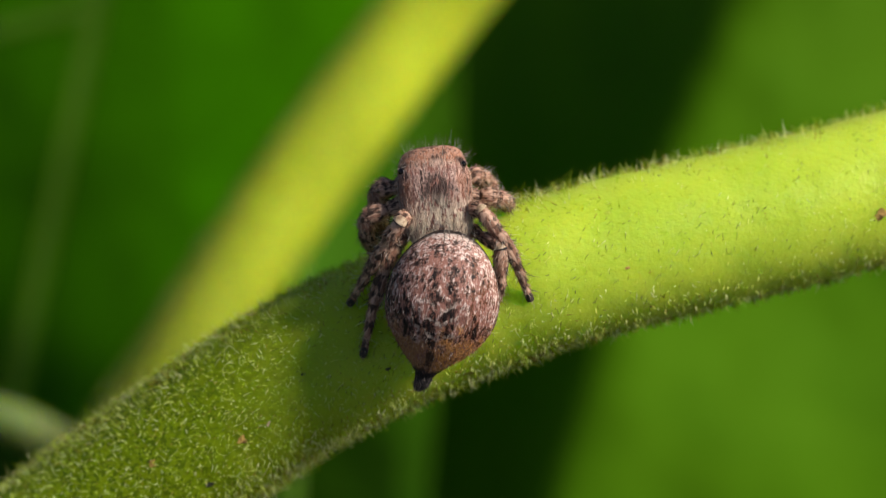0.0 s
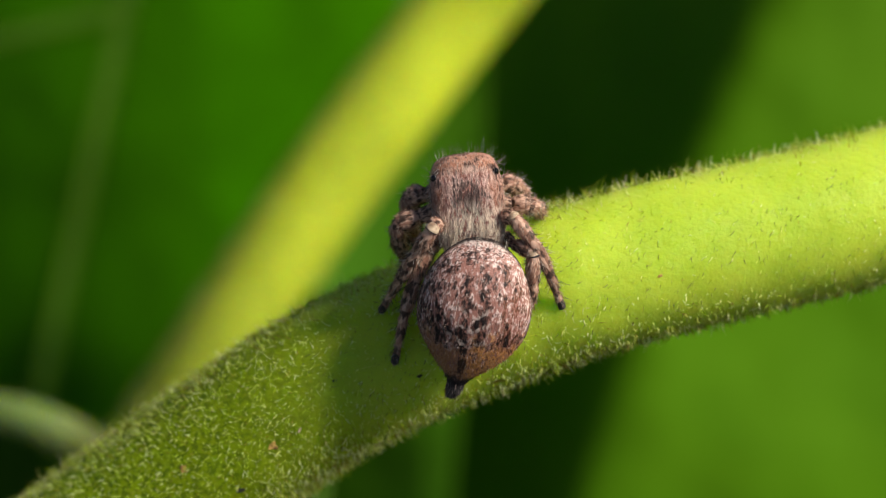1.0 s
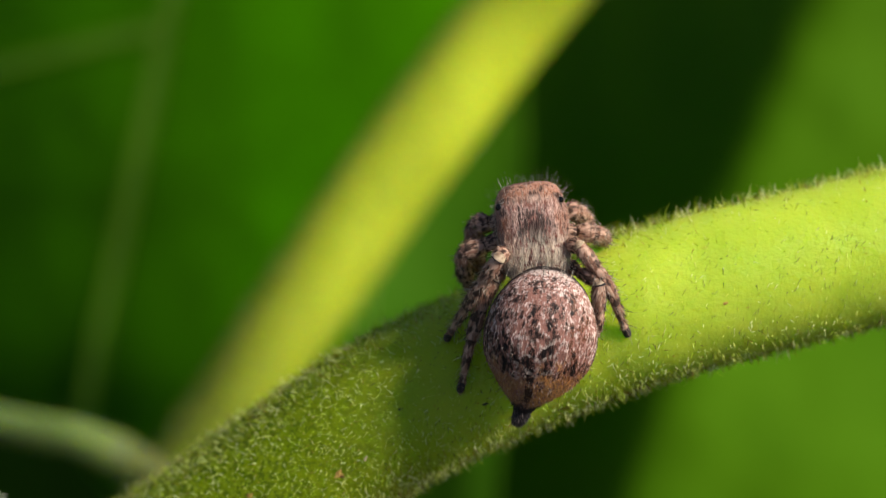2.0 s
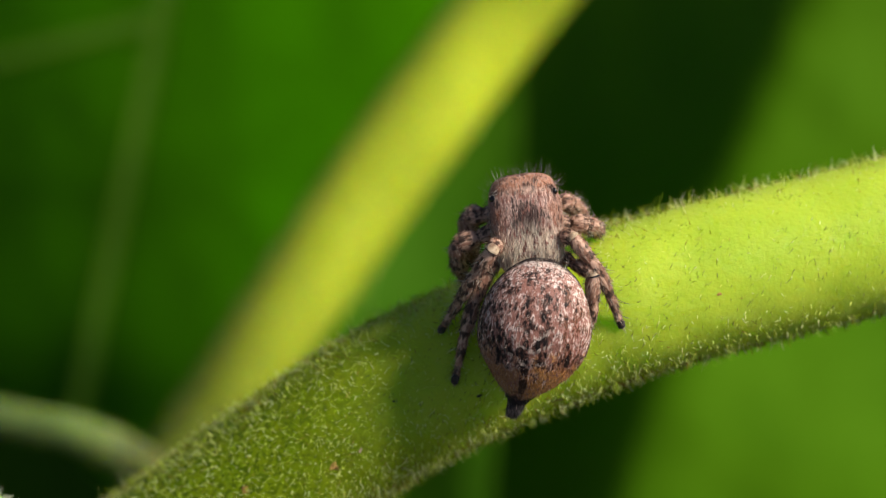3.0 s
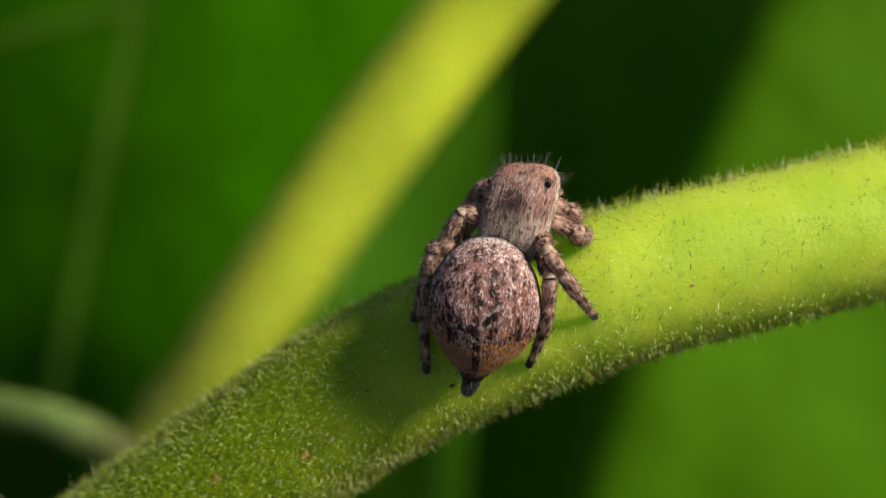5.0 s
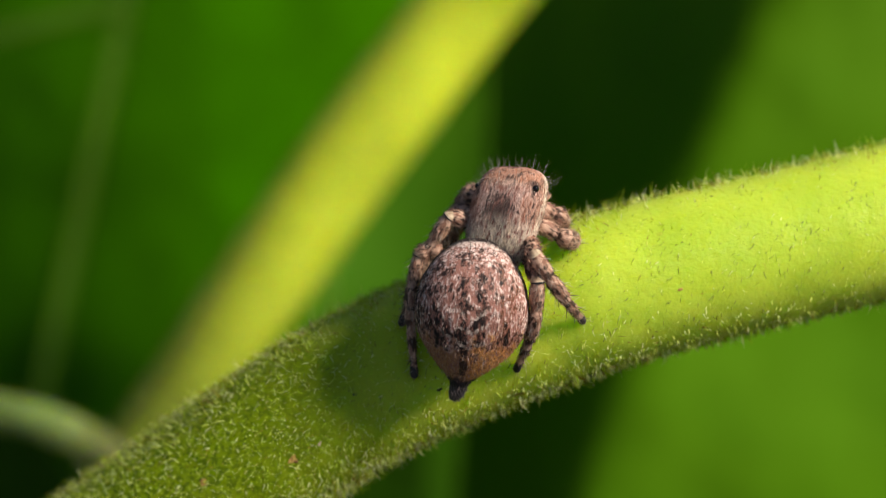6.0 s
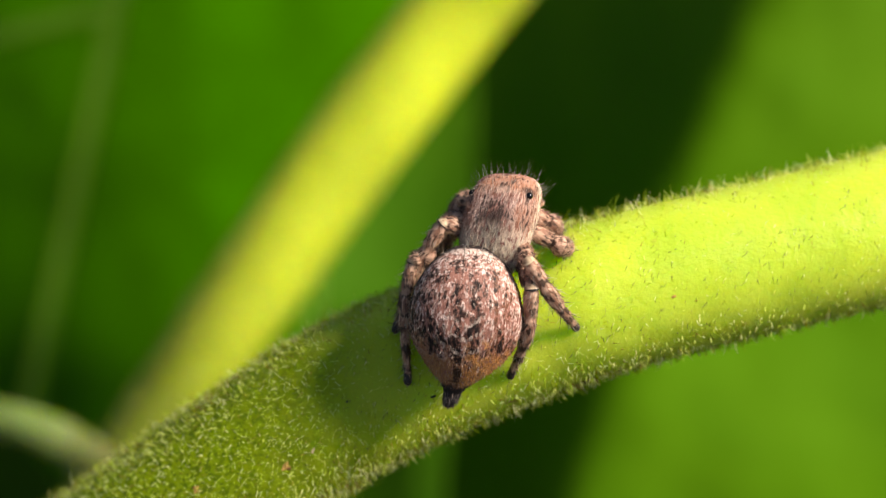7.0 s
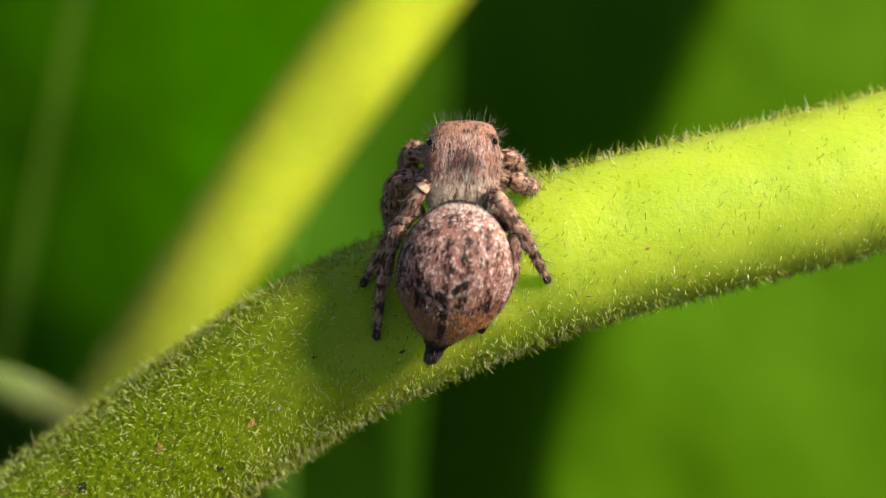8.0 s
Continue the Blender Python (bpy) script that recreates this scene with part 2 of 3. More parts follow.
def carapace_material():
    n = Nodes("carapace hair")
    rose, cream, umber, rust = (0.34, 0.153, 0.118), (0.72, 0.50, 0.42), (0.05, 0.024, 0.02), (0.45, 0.20, 0.105)
    ax = n.axes()
    strand = n.noise(15000, 3, 0.6, vector=n.stretch((1, 0.2, 1)))
    mid = n.noise(4600, 3, 0.65, vector=n.stretch((1, 0.55, 1)))
    col = n.mix(n.step(n.math("ADD", n.math("MULTIPLY", strand, 0.6), n.math("MULTIPLY", mid, 0.4)), 0.40, 0.56), rose, cream)
    col = n.mix(n.math("MULTIPLY", n.step(ax[1], 1.35 * MM, 1.80 * MM), 0.65), col, rust)
    for s in (-1, 1):  # rusty cheeks
        col = n.mix(n.math("MULTIPLY", n.spot(s * 0.75, 1.05, 0.32, 0.6), 0.5), col, rust)
    shade = n.math("ADD", n.math("ADD", n.math("MULTIPLY", strand, 0.42), n.math("MULTIPLY", mid, 0.45)), n.math("MULTIPLY", n.spot(0.05, 0.85, 0.45, 0.6), 0.11))
    col = n.mix(n.math("MULTIPLY", n.step(shade, 0.455, 0.53), 0.85), col, umber)
    for x in (-0.68, 0.68):  # dark patch in front of each side eye
        col = n.mix(n.math("MULTIPLY", n.spot(x, 1.72, 0.17, 0.14), 0.85), col, umber)
    brow = n.math("MULTIPLY", n.step(ax[1], 1.75 * MM, 2.0 * MM), n.step(n.noise(2900, 3), 0.48, 0.58))
    col = n.mix(n.math("MULTIPLY", brow, 0.7), col, umber)
    col = n.mix(n.math("MULTIPLY", n.math("MULTIPLY", n.spot(0.0, 1.62, 0.7, 0.16), n.step(mid, 0.4, 0.55)), 0.45), col, (0.66, 0.47, 0.37))
    pale = n.math("MAXIMUM", n.step(ax[2], 0.18 * MM, -0.15 * MM), n.step(ax[1], 0.95 * MM, 0.25 * MM))
    col = n.mix(n.math("MULTIPLY", n.math("MULTIPLY", pale, n.step(strand, 0.38, 0.50)), 0.88), col, (0.84, 0.71, 0.55))
    n.set(Base_Color=col, Roughness=0.6, Specular_IOR_Level=0.25)
    n.bump(n.math("ADD", strand, mid), 0.5, 0.00005)
    return n.mat


def leg_material():
    n = Nodes("leg hair")
    strand = n.cells(16000, n.stretch((1, 0.3, 1)))
    band = n.noise(3000, 2, vector=n.stretch((0.15, 1, 0.15)))
    col = n.mix(n.step(n.math("ADD", n.math("MULTIPLY", strand, 0.5), n.math("MULTIPLY", n.noise(5000, 2), 0.5)), 0.35, 0.65), (0.35, 0.175, 0.115), (0.66, 0.42, 0.30))
    dark = n.math("ADD", n.math("MULTIPLY", n.noise(9000, 3, 0.6, vector=n.stretch((1, 0.35, 1))), 0.55), n.math("MULTIPLY", band, 0.55))
    col = n.mix(n.math("MULTIPLY", n.step(dark, 0.535, 0.61), 0.9), col, (0.04, 0.022, 0.016))
    n.set(Base_Color=col, Roughness=0.6, Specular_IOR_Level=0.3)
    n.bump(strand, 0.5, 0.00005)
    return n.mat


# second tone: STEM and SIDE carry painted shade in it, PALE its brown end
STEM = stem_material("hairy green stem", (0.52, 0.65, 0.055), (0.43, 0.57, 0.042), old_shaded=(0.225, 0.31, 0.003), reach=(0.0025, -0.0045))
SIDE = stem_material("yellow green stem", (0.63, 0.71, 0.04), (0.56, 0.65, 0.035), old_shaded=(0.125, 0.15, 0.014), reach=(-0.0098, -0.0245))
PALE = stem_material("pale green stem", (0.20, 0.27, 0.085), (0.16, 0.22, 0.065), old_shaded=(0.14, 0.115, 0.055), reach=(-0.022, -0.017))
SHOOT = stem_material("pale young shoot", (0.38, 0.56, 0.19), (0.33, 0.50, 0.16))
# leaf greens: lightened for the sunlit leaf, darkened for the one in deep shade
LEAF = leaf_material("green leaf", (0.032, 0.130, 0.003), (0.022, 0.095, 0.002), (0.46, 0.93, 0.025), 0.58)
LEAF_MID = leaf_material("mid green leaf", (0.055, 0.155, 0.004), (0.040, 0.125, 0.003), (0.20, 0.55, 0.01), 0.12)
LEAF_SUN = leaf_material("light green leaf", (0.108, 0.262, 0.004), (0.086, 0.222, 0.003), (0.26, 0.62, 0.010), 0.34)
LEAF_SHADE = leaf_material("shaded green leaf", (0.035, 0.10, 0.002), (0.024, 0.075, 0.0015), (0.1, 0.28, 0.004), 0.15)
VEIN = leaf_material("leaf vein", (0.24, 0.36, 0.09), (0.19, 0.30, 0.06), (0.70, 0.98, 0.24), 0.8)
SOIL = plain_material("dark soil", (0.03, 0.022, 0.015), (0.014, 0.011, 0.008), 160, 0.95, 0.004, 0.8)
FUZZ = hair_material("stem hairs", [(0.0, (0.36, 0.46, 0.01)), (0.22, (0.54, 0.69, 0.05)), (0.46, (0.88, 0.92, 0.28)), (0.70, (0.95, 0.96, 0.55)), (0.88, (0.40, 0.27, 0.05)), (0.95, (0.18, 0.14, 0.03))], 0.5, 0.5, 0.15)
WHITE_FUZZ = hair_material("white shoot hairs", [(0.0, (0.85, 0.92, 0.62)), (0.6, (0.92, 0.94, 0.80))], 0.4, 0.5)
# the dark tones stand for the shadows of these hairs
TICK = hair_material("short shadowed hairs", [(0.0, (0.26, 0.33, 0.012)), (0.40, (0.12, 0.15, 0.010)), (0.70, (0.70, 0.76, 0.12)), (0.88, (0.90, 0.90, 0.40))], 0.5)
FLECK = plain_material("brown fleck", (0.50, 0.30, 0.07), (0.22, 0.11, 0.03), 3000, 0.8)
DOT = plain_material("dark speck", (0.015, 0.02, 0.008), (0.03, 0.03, 0.01), 3000, 0.7)
ABDOMEN, CARAPACE, LEG = abdomen_material(), carapace_material(), leg_material()
RING = plain_material("pale joint ring", (0.64, 0.49, 0.32), (0.36, 0.23, 0.14), 5000, 0.55, 0.00004)
TIP = plain_material("black foot brush", (0.012, 0.010, 0.010), (0.04, 0.03, 0.03), 8000, 0.7, 0.00004)
EYE = plain_material("black eye", (0.004, 0.003, 0.003), (0.006, 0.004, 0.004), 500, 0.05, 0.00001, 0.0)
BRISTLE = hair_material("dark bristles", [(0.0, (0.03, 0.022, 0.02)), (0.6, (0.10, 0.065, 0.05)), (0.85, (0.42, 0.34, 0.28))], 0.4)
WISP = hair_material("pale and dark bristles", [(0.0, (0.70, 0.64, 0.54)), (0.18, (0.36, 0.31, 0.25)), (0.45, (0.10, 0.065, 0.05)), (0.75, (0.03, 0.022, 0.02))], 0.4, 0.2)
GREY_HAIR = hair_material("grey tail hair", [(0.0, (0.03, 0.024, 0.024)), (0.55, (0.12, 0.09, 0.085)), (0.85, (0.34, 0.27, 0.24))], 0.45)
NECK_HAIR = hair_material("neck hair", [(0.0, (0.70, 0.60, 0.45)), (0.40, (0.45, 0.33, 0.24)), (0.65, (0.05, 0.035, 0.03)), (0.9, (0.80, 0.72, 0.60))], 0.45)
DOWN = hair_material("pale down", [(0.0, (0.55, 0.45, 0.38)), (0.4, (0.40, 0.27, 0.21)), (0.75, (0.16, 0.10, 0.08))], 0.5)


# ---- mesh helpers ----
def smooth_mesh(name, verts, faces, material, smooth=True):
    me = bpy.data.meshes.new(name)
    me.from_pydata([tuple(v) for v in verts], [], faces)
    me.polygons.foreach_set("use_smooth", [smooth] * len(me.polygons))
    me.materials.append(material)
    me.update()
    return me


def part(name, mesh, parent, label="", at=None):
    ob = new(name, mesh)
    ob.parent = parent
    if at is not None:
        ob.matrix_basis = at
    return tagged(ob, label)


def thing(name, label, category, at, group="", kind=""):
    ob = new(name)
    ob.empty_display_size = 0.002
    ob.matrix_world = at
    return tagged(ob, label, category, group, kind)


def spline(points, t):
    """Catmull-Rom through rows of numbers, t from 0 to 1."""
    p = np.asarray(points, float)
    x = np.clip(t, 0, 1) * (len(p) - 1)
    i = np.minimum(x.astype(int), len(p) - 2)
    f = (x - i)[:, None]
    a, b, c, d = p[np.maximum(i - 1, 0)], p[i], p[i + 1], p[np.minimum(i + 2, len(p) - 1)]
    return 0.5 * (2 * b + (c - a) * f + (2 * a - 5 * b + 4 * c - d) * f * f + (3 * b - a - 3 * c + d) * f ** 3)


def frames_along(path):
    """Tangents and two cross axes along a path, without twist."""
    tan = np.gradient(path, axis=0)
    tan /= np.linalg.norm(tan, axis=1)[:, None]
    up = np.array((0.0, 0.0, 1.0)) - tan[0] * tan[0][2]
    side = []
    for k in tan:
        up = up - k * (up @ k)
        up = up / np.linalg.norm(up)
        side.append(up)
    side = np.array(side)
    return tan, np.cross(side, tan), side


def tube(name, rows, steps, sides, material, uneven=0.02, seed=0, groove=0.0):
    """A tapered stalk along rows of x, y, z, radius in millimetres, closed at both ends."""
    line = spline(rows, np.linspace(0, 1, steps))
    path, radius = line[:, :3], line[:, 3]
    _, a, b = frames_along(path)
    ang = np.linspace(0, 2 * np.pi, sides, endpoint=False)
    verts = []
    for i in range(steps):
        for w in ang:
            way = a[i] * np.cos(w) + b[i] * np.sin(w)
            p = path[i] + way * radius[i]
            bumpy = noise.noise(Vector(p) * 1.1 + Vector((seed, 0, 0))) + 0.4 * noise.noise(Vector(p) * 4.0)
            verts.append((p + way * radius[i] * (uneven * bumpy + groove * math.cos(5 * w))) * MM)
    faces = [(i * sides + j, i * sides + (j + 1) % sides, (i + 1) * sides + (j + 1) % sides, (i + 1) * sides + j)
             for i in range(steps - 1) for j in range(sides)]
    verts += [path[0] * MM, path[-1] * MM]
    n = steps * sides
    faces += [((j + 1) % sides, j, n) for j in range(sides)]
    faces += [(n - sides + j, n - sides + (j + 1) % sides, n + 1) for j in range(sides)]
    return smooth_mesh(name, verts, faces, material)


def hairs(name, roots, ways, lengths, radii, material, curl, seed=1):
    """Many thin bent hairs as one mesh: three-sided, two joints, pointed."""
    rng = np.random.default_rng(seed)
    roots, ways = np.asarray(roots), np.asarray(ways)
    ways = ways / np.linalg.norm(ways, axis=1)[:, None]
    n = len(roots)
    lengths, radii = np.broadcast_to(lengths, n)[:, None], np.broadcast_to(radii, n)[:, None]
    other = rng.normal(size=(n, 3))
    a = np.cross(ways, other)
    a /= np.linalg.norm(a, axis=1)[:, None]
    b = np.cross(ways, a)
    bend = a * lengths * curl * rng.uniform(0.2, 1.0, (n, 1))
    rings = []
    for s, r in ((-0.06, 1.0), (0.5, 0.7)):
        mid = roots + ways * lengths * s + bend * max(s, 0) ** 2
        for w in (0, 2.0944, 4.18879):
            rings.append(mid + (a * np.cos(w) + b * np.sin(w)) * radii * r)
    rings.append(roots + ways * lengths + bend)
    verts = np.stack(rings, 1).reshape(-1, 3) * MM
    one = [(0, 1, 4, 3), (1, 2, 5, 4), (2, 0, 3, 5), (3, 4, 6), (4, 5, 6), (5, 3, 6)]
    faces = [tuple(7 * k + q for q in f) for k in range(n) for f in one]
    return smooth_mesh(name, verts.tolist(), faces, material)


# ---- the stem that the spider sits on ----
STEM_ROWS = [(45.0, 14.0, -9.0, 1.80), (29.0, 7.5, -4.5, 1.82), (20.4, 4.25, -2.2, 1.87), (10.6, 1.42, -0.9, 1.89), (3.59, -0.28, 0, 1.88), (0.92, -1.16, 0, 1.90), (-3.03, -2.86, -0.4, 1.93),
             (-5.72, -4.58, -0.9, 1.98), (-8.65, -6.7, -1.6, 2.06), (-12.3, -9.6, -2.5, 2.15), (-16.6, -14.0, -3.6, 2.25), (-19.5, -25.0, -9.0, 2.4),
             (-20.5, -50.0, -28.0, 2.6), (-22.0, -150.0, -115.0, 3.2), (-22.0, -352.0, -285.0, 4.2)]
_line = spline(STEM_ROWS, np.linspace(0, 1, 2600))
_tan, _a, _b = frames_along(_line[:, :3])


def on_stem(u, v, lift=0.0):
    """The point of the stem's camera side that lies over (u, v), and the outward way there."""
    i = int(np.argmin((_line[:, 0] - u) ** 2 + (_line[:, 1] - v) ** 2))
    c, r = _line[i, :3], _line[i, 3]
    off = np.array((u - c[0], v - c[1], 0.0))
    d = min(np.linalg.norm(off), r * 0.999)
    off = off / max(np.linalg.norm(off), 1e-6)
    way = off * (d / r) + np.array((0, 0, 1.0)) * math.sqrt(1 - (d / r) ** 2)
    return c + way * (r + lift), way


def build_stem():
    plant = thing("plant_stem", "thick bright green plant stem covered in short pale hairs", "plant stem", PLANE)
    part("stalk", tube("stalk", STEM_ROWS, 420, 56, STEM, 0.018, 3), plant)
    rng = np.random.default_rng(5)
    roots, ways, lens, rads = [], [], [], []
    while len(roots) < 30000:
        i = rng.integers(380, 1950)
        w = rng.uniform(0, 2 * np.pi)
        out = _a[i] * math.cos(w) + _b[i] * math.sin(w)
        x = _line[i, 0]
        old_shaded = min(max((2.0 - x) / 7.5, 0.0), 1.0) ** 1.4
        side = 1 - abs(out[2])
        low = 1.0 if out[1] < 0 else 0.0
        keep = 0.05 + 0.50 * old_shaded + (0.34 - 0.14 * old_shaded) * side ** 3 + 0.34 * low * side + 0.40 * (1 - low) * (1 - old_shaded) * side ** 3
        if rng.uniform() > keep or out[2] < -0.4:
            continue
        r = _line[i, 3]
        way = out + _tan[i] * rng.normal(0.1, 0.4) + rng.normal(0, 0.36, 3)
        roots.append(_line[i, :3] + out * r * 1.0)
        ways.append(way)
        lens.append((0.05 + 0.27 * rng.beta(1.5, 3.4)) * (0.85 - 0.15 * old_shaded * (1 - side) + 0.5 * (1 - 0.5 * old_shaded) * (1 - low) * side + (0.15 + 0.25 * old_shaded) * low * side + 0.30 * side))
        if not low and rng.uniform() < 0.06 * (0.3 + old_shaded):   # a few long bristly hairs
            lens[-1] *= rng.uniform(1.2, 1.6)
        rads.append(rng.uniform(0.0055, 0.0125) * (1 + 0.2 * side + 0.65 * low * side))
    ob = part("stem_hair", hairs("stem_hair", roots, ways, lens, rads, FUZZ, 1.1), plant, "short pale and brown hairs")
    tagged(ob, kind="stuff")
    # short hairs, sparse on the young skin; their shadows are put into the dark colours
    pts = rng.uniform((-5.5, -5.0), (22, 5.5), (5800, 2))
    roots, ways = [], []
    for u, v in pts:
        p, out = on_stem(u, v)
        i = int(np.argmin((_line[:, 0] - u) ** 2 + (_line[:, 1] - v) ** 2))
        if math.hypot(_line[i, 0] - u, _line[i, 1] - v) > 1.75:
            continue
        roots.append(p)
        ways.append(out * 0.5 - np.array((0.35, 0.8, 0)) + rng.normal(0, 0.25, 3))
    ob = part("shadowed_hair", hairs("shadowed_hair", roots, ways, rng.uniform(0.08, 0.20, len(roots)), rng.uniform(0.009, 0.018, len(roots)), TICK, 0.5, 2), plant, "sparse short green hairs, dark with their own shadows")
    tagged(ob, kind="stuff")
    # flecks and specks stuck to the skin
    for u, v, size, mat, name in ((10.61, 0.84, 0.13, FLECK, "fleck"), (-4.85, -4.60, 0.11, FLECK, "fleck"), (-4.16, -4.20, 0.07, RING, "fleck"), (4.38, -0.45, 0.05, FLECK, "fleck"), (-7.05, -5.20, 0.10, FLECK, "fleck"),
                                  (-1.30, -2.87, 0.05, DOT, "speck"), (-3.36, -2.98, 0.05, DOT, "speck"), (-5.68, -5.72, 0.07, DOT, "speck"), (-9.0, -6.2, 0.13, DOT, "speck"), (8.59, 1.10, 0.045, DOT, "speck")):
        p, way = on_stem(u, v, 0.0)
        bm = bmesh.new()
        bmesh.ops.create_icosphere(bm, subdivisions=2, radius=size * MM)
        for q in bm.verts:
            q.co *= 1 + 0.9 * noise.noise(q.co * 14000 + Vector((u, v, 0)))
            q.co.z *= 0.4
            q.co.x *= 1.3
        me = bpy.data.meshes.new(name)
        bm.to_mesh(me)
        bm.free()
        me.materials.append(mat)
        rot = Vector(way).to_track_quat("Z", "Y").to_matrix().to_4x4()
        part(name, me, plant, "", Matrix.Translation(Vector(p) * MM) @ rot)
    return plant


build_stem()


# ---- places by the picture plane ----
def near(x, y, w):
    """A place in PLANE, in millimetres, that shows over the point (x, y) of the picture plane at height w."""
    k = (DIST - w) / DIST
    return Vector((x * k, y * k, w))


def px(x, y, w):
    return near((x - 784) * 0.014013, (441 - y) * 0.014013, w)


# ---- stems behind ----
def fuzz(rows, count, length, seed):
    """Short hairs all round a stalk."""
    rng = np.random.default_rng(seed)
    line = spline(rows, np.linspace(0, 1, 900))
    _, a, b = frames_along(line[:, :3])
    i = rng.integers(0, 560, count)
    w = rng.uniform(0, 2 * np.pi, count)[:, None]
    out = a[i] * np.cos(w) + b[i] * np.sin(w)
    return hairs("stem_hair", line[i, :3] + out * line[i, 3:], out + rng.normal(0, 0.3, (count, 3)), rng.uniform(length * 0.5, length, count), length * 0.03, FUZZ, 0.3, seed)


def build_side_stem():
    rows = [(*px(1235, -560, -74), 3.6), (*px(975, -250, -83), 3.75), (*px(775, 0, -88), 3.8), (*px(580, 255, -88), 3.75), (*px(450, 440, -87), 3.6), (*px(352, 580, -86), 3.4), (*px(262, 712, -85), 3.2),
            (*px(140, 900, -84), 3.3), (*px(-20, 1250, -86), 3.7), (-38.0, -110.0, -150.0, 4.2), (-38.0, -318.0, -326.0, 5.0)]
    ob = thing("side_stem", "smooth yellow-green plant stem rising behind the hairy stem", "plant stem", PLANE)
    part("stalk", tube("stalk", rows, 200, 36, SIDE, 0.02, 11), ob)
    tagged(part("stem_hair", fuzz(rows, 3500, 0.5, 41), ob, "short pale hairs"), kind="stuff")


def build_thin_stem():
    rows = [(*px(-420, 640, -56), 0.8), (*px(-160, 706, -52), 0.92), (*px(0, 738, -50), 1.0), (*px(90, 778, -50), 1.04), (*px(170, 838, -49), 1.06), (*px(225, 905, -49), 1.0), (*px(255, 1010, -49), 1.05),
            (-17.5, -60.0, -84.0, 1.3), (-17.5, -190.0, -195.0, 1.8), (-17.5, -330.0, -312.0, 2.4)]
    ob = thing("thin_stem", "thin pale grey-green leaf stalk arching behind the hairy stem", "leaf stalk", PLANE)
    part("stalk", tube("stalk", rows, 160, 24, PALE, 0.02, 21), ob)
    tagged(part("stem_hair", fuzz(rows, 1500, 0.3, 42), ob, "short pale hairs"), kind="stuff")


def build_shoot():
    """A young side branch that leaves the stem on its older part."""
    rows = [(*px(60, 1082, -1.6), 1.0), (*px(-60, 1002, -0.6), 1.02), (*px(-140, 945, 0.1), 1.02), (*px(-226, 886, 0.4), 1.0), (*px(-430, 749, 0.5), 0.97), (*px(-710, 567, 0.2), 0.9), (*px(-910, 452, 0.0), 0.6), (*px(-950, 430, 0.0), 0.1)]
    ob = thing("young_shoot", "pale green young side shoot covered in fine white hairs", "plant shoot", PLANE)
    part("stalk", tube("stalk", rows, 90, 32, SHOOT, 0.03, 31), ob)
    rng = np.random.default_rng(8)
    count = 6000
    line = spline(rows, np.linspace(0, 1, 500))
    _, a, b = frames_along(line[:, :3])
    i = rng.integers(20, 490, count)
    w = rng.uniform(0, 2 * np.pi, count)[:, None]
    out = a[i] * np.cos(w) + b[i] * np.sin(w)
    h = part("shoot_hair", hairs("shoot_hair", line[i, :3] + out * line[i, 3:], out + rng.normal(0, 0.25, (count, 3)), rng.uniform(0.1, 0.28, count), 0.006, WHITE_FUZZ, 0.3, 4), ob, "fine white hairs")
    tagged(h, kind="stuff")


build_side_stem()
build_thin_stem()
build_shoot()


# ---- leaves behind ----
def leaf_mesh(name, edge_a, edge_b, depth, material, thick=0.3, nu=70, nv=70, seed=0, wave=1.2):
    """A blade between two edge curves of the picture plane, whose depth follows depth(x, y); with thickness."""
    s = np.linspace(0, 1, nv)
    ea, eb = spline(edge_a, s), spline(edge_b, s)
    verts = []
    for k in (0, 1):
        for j in range(nv):
            for i in range(nu):
                f = i / (nu - 1)
                x, y = ea[j] * (1 - f) + eb[j] * f
                verts.append((blade_point(x, y, depth, seed, wave) - Vector((0, 0, k * thick))) * MM)
    m = nu * nv
    faces = []
    for j in range(nv - 1):
        for i in range(nu - 1):
            q = (j * nu + i, j * nu + i + 1, (j + 1) * nu + i + 1, (j + 1) * nu + i)
            faces += [q, tuple(m + x for x in reversed(q))]
    rim = [i for i in range(nu)] + [j * nu + nu - 1 for j in range(1, nv)] + [(nv - 1) * nu + i for i in range(nu - 2, -1, -1)] + [j * nu for j in range(nv - 2, 0, -1)]
    for x, y in zip(rim, rim[1:] + rim[:1]):
        faces.append((y, x, m + x, m + y))
    return smooth_mesh(name, verts, faces, material)


def blade_point(x, y, depth, seed, wave):
    w = depth(x, y) + wave * noise.noise(Vector((x * 0.003 + seed, y * 0.003, 0))) + 0.25 * wave * noise.noise(Vector((x * 0.012 + seed, y * 0.012, 3)))
    return px(x, y, w)


def vein(ob, name, pts, radii, depth, seed, wave=1.2, label=""):
    rows = [(*(blade_point(x, y, depth, seed, wave) + Vector((0, 0, r * 0.2))), r) for (x, y), r in zip(spline(pts, np.linspace(0, 1, 16)), np.interp(np.linspace(0, 1, 16), np.linspace(0, 1, len(radii)), radii))]
    part(name, tube(name, rows, 60, 12, VEIN), ob, label)


ACROSS = 0.082                            # millimetres for a step of one across the far leaves


def rib_x(y):
    return 178 - 0.215 * y


def left_depth(x, y):
    d = (x - rib_x(y)) * ACROSS
    low = max(y - 620, 0)                 # the blade curls towards its lower edge
    up = 0.5 * (441 - y) + 0.0012 * low * low
    return -205.0 + (1.1 if d < 0 else 1.0) * d + up * ACROSS


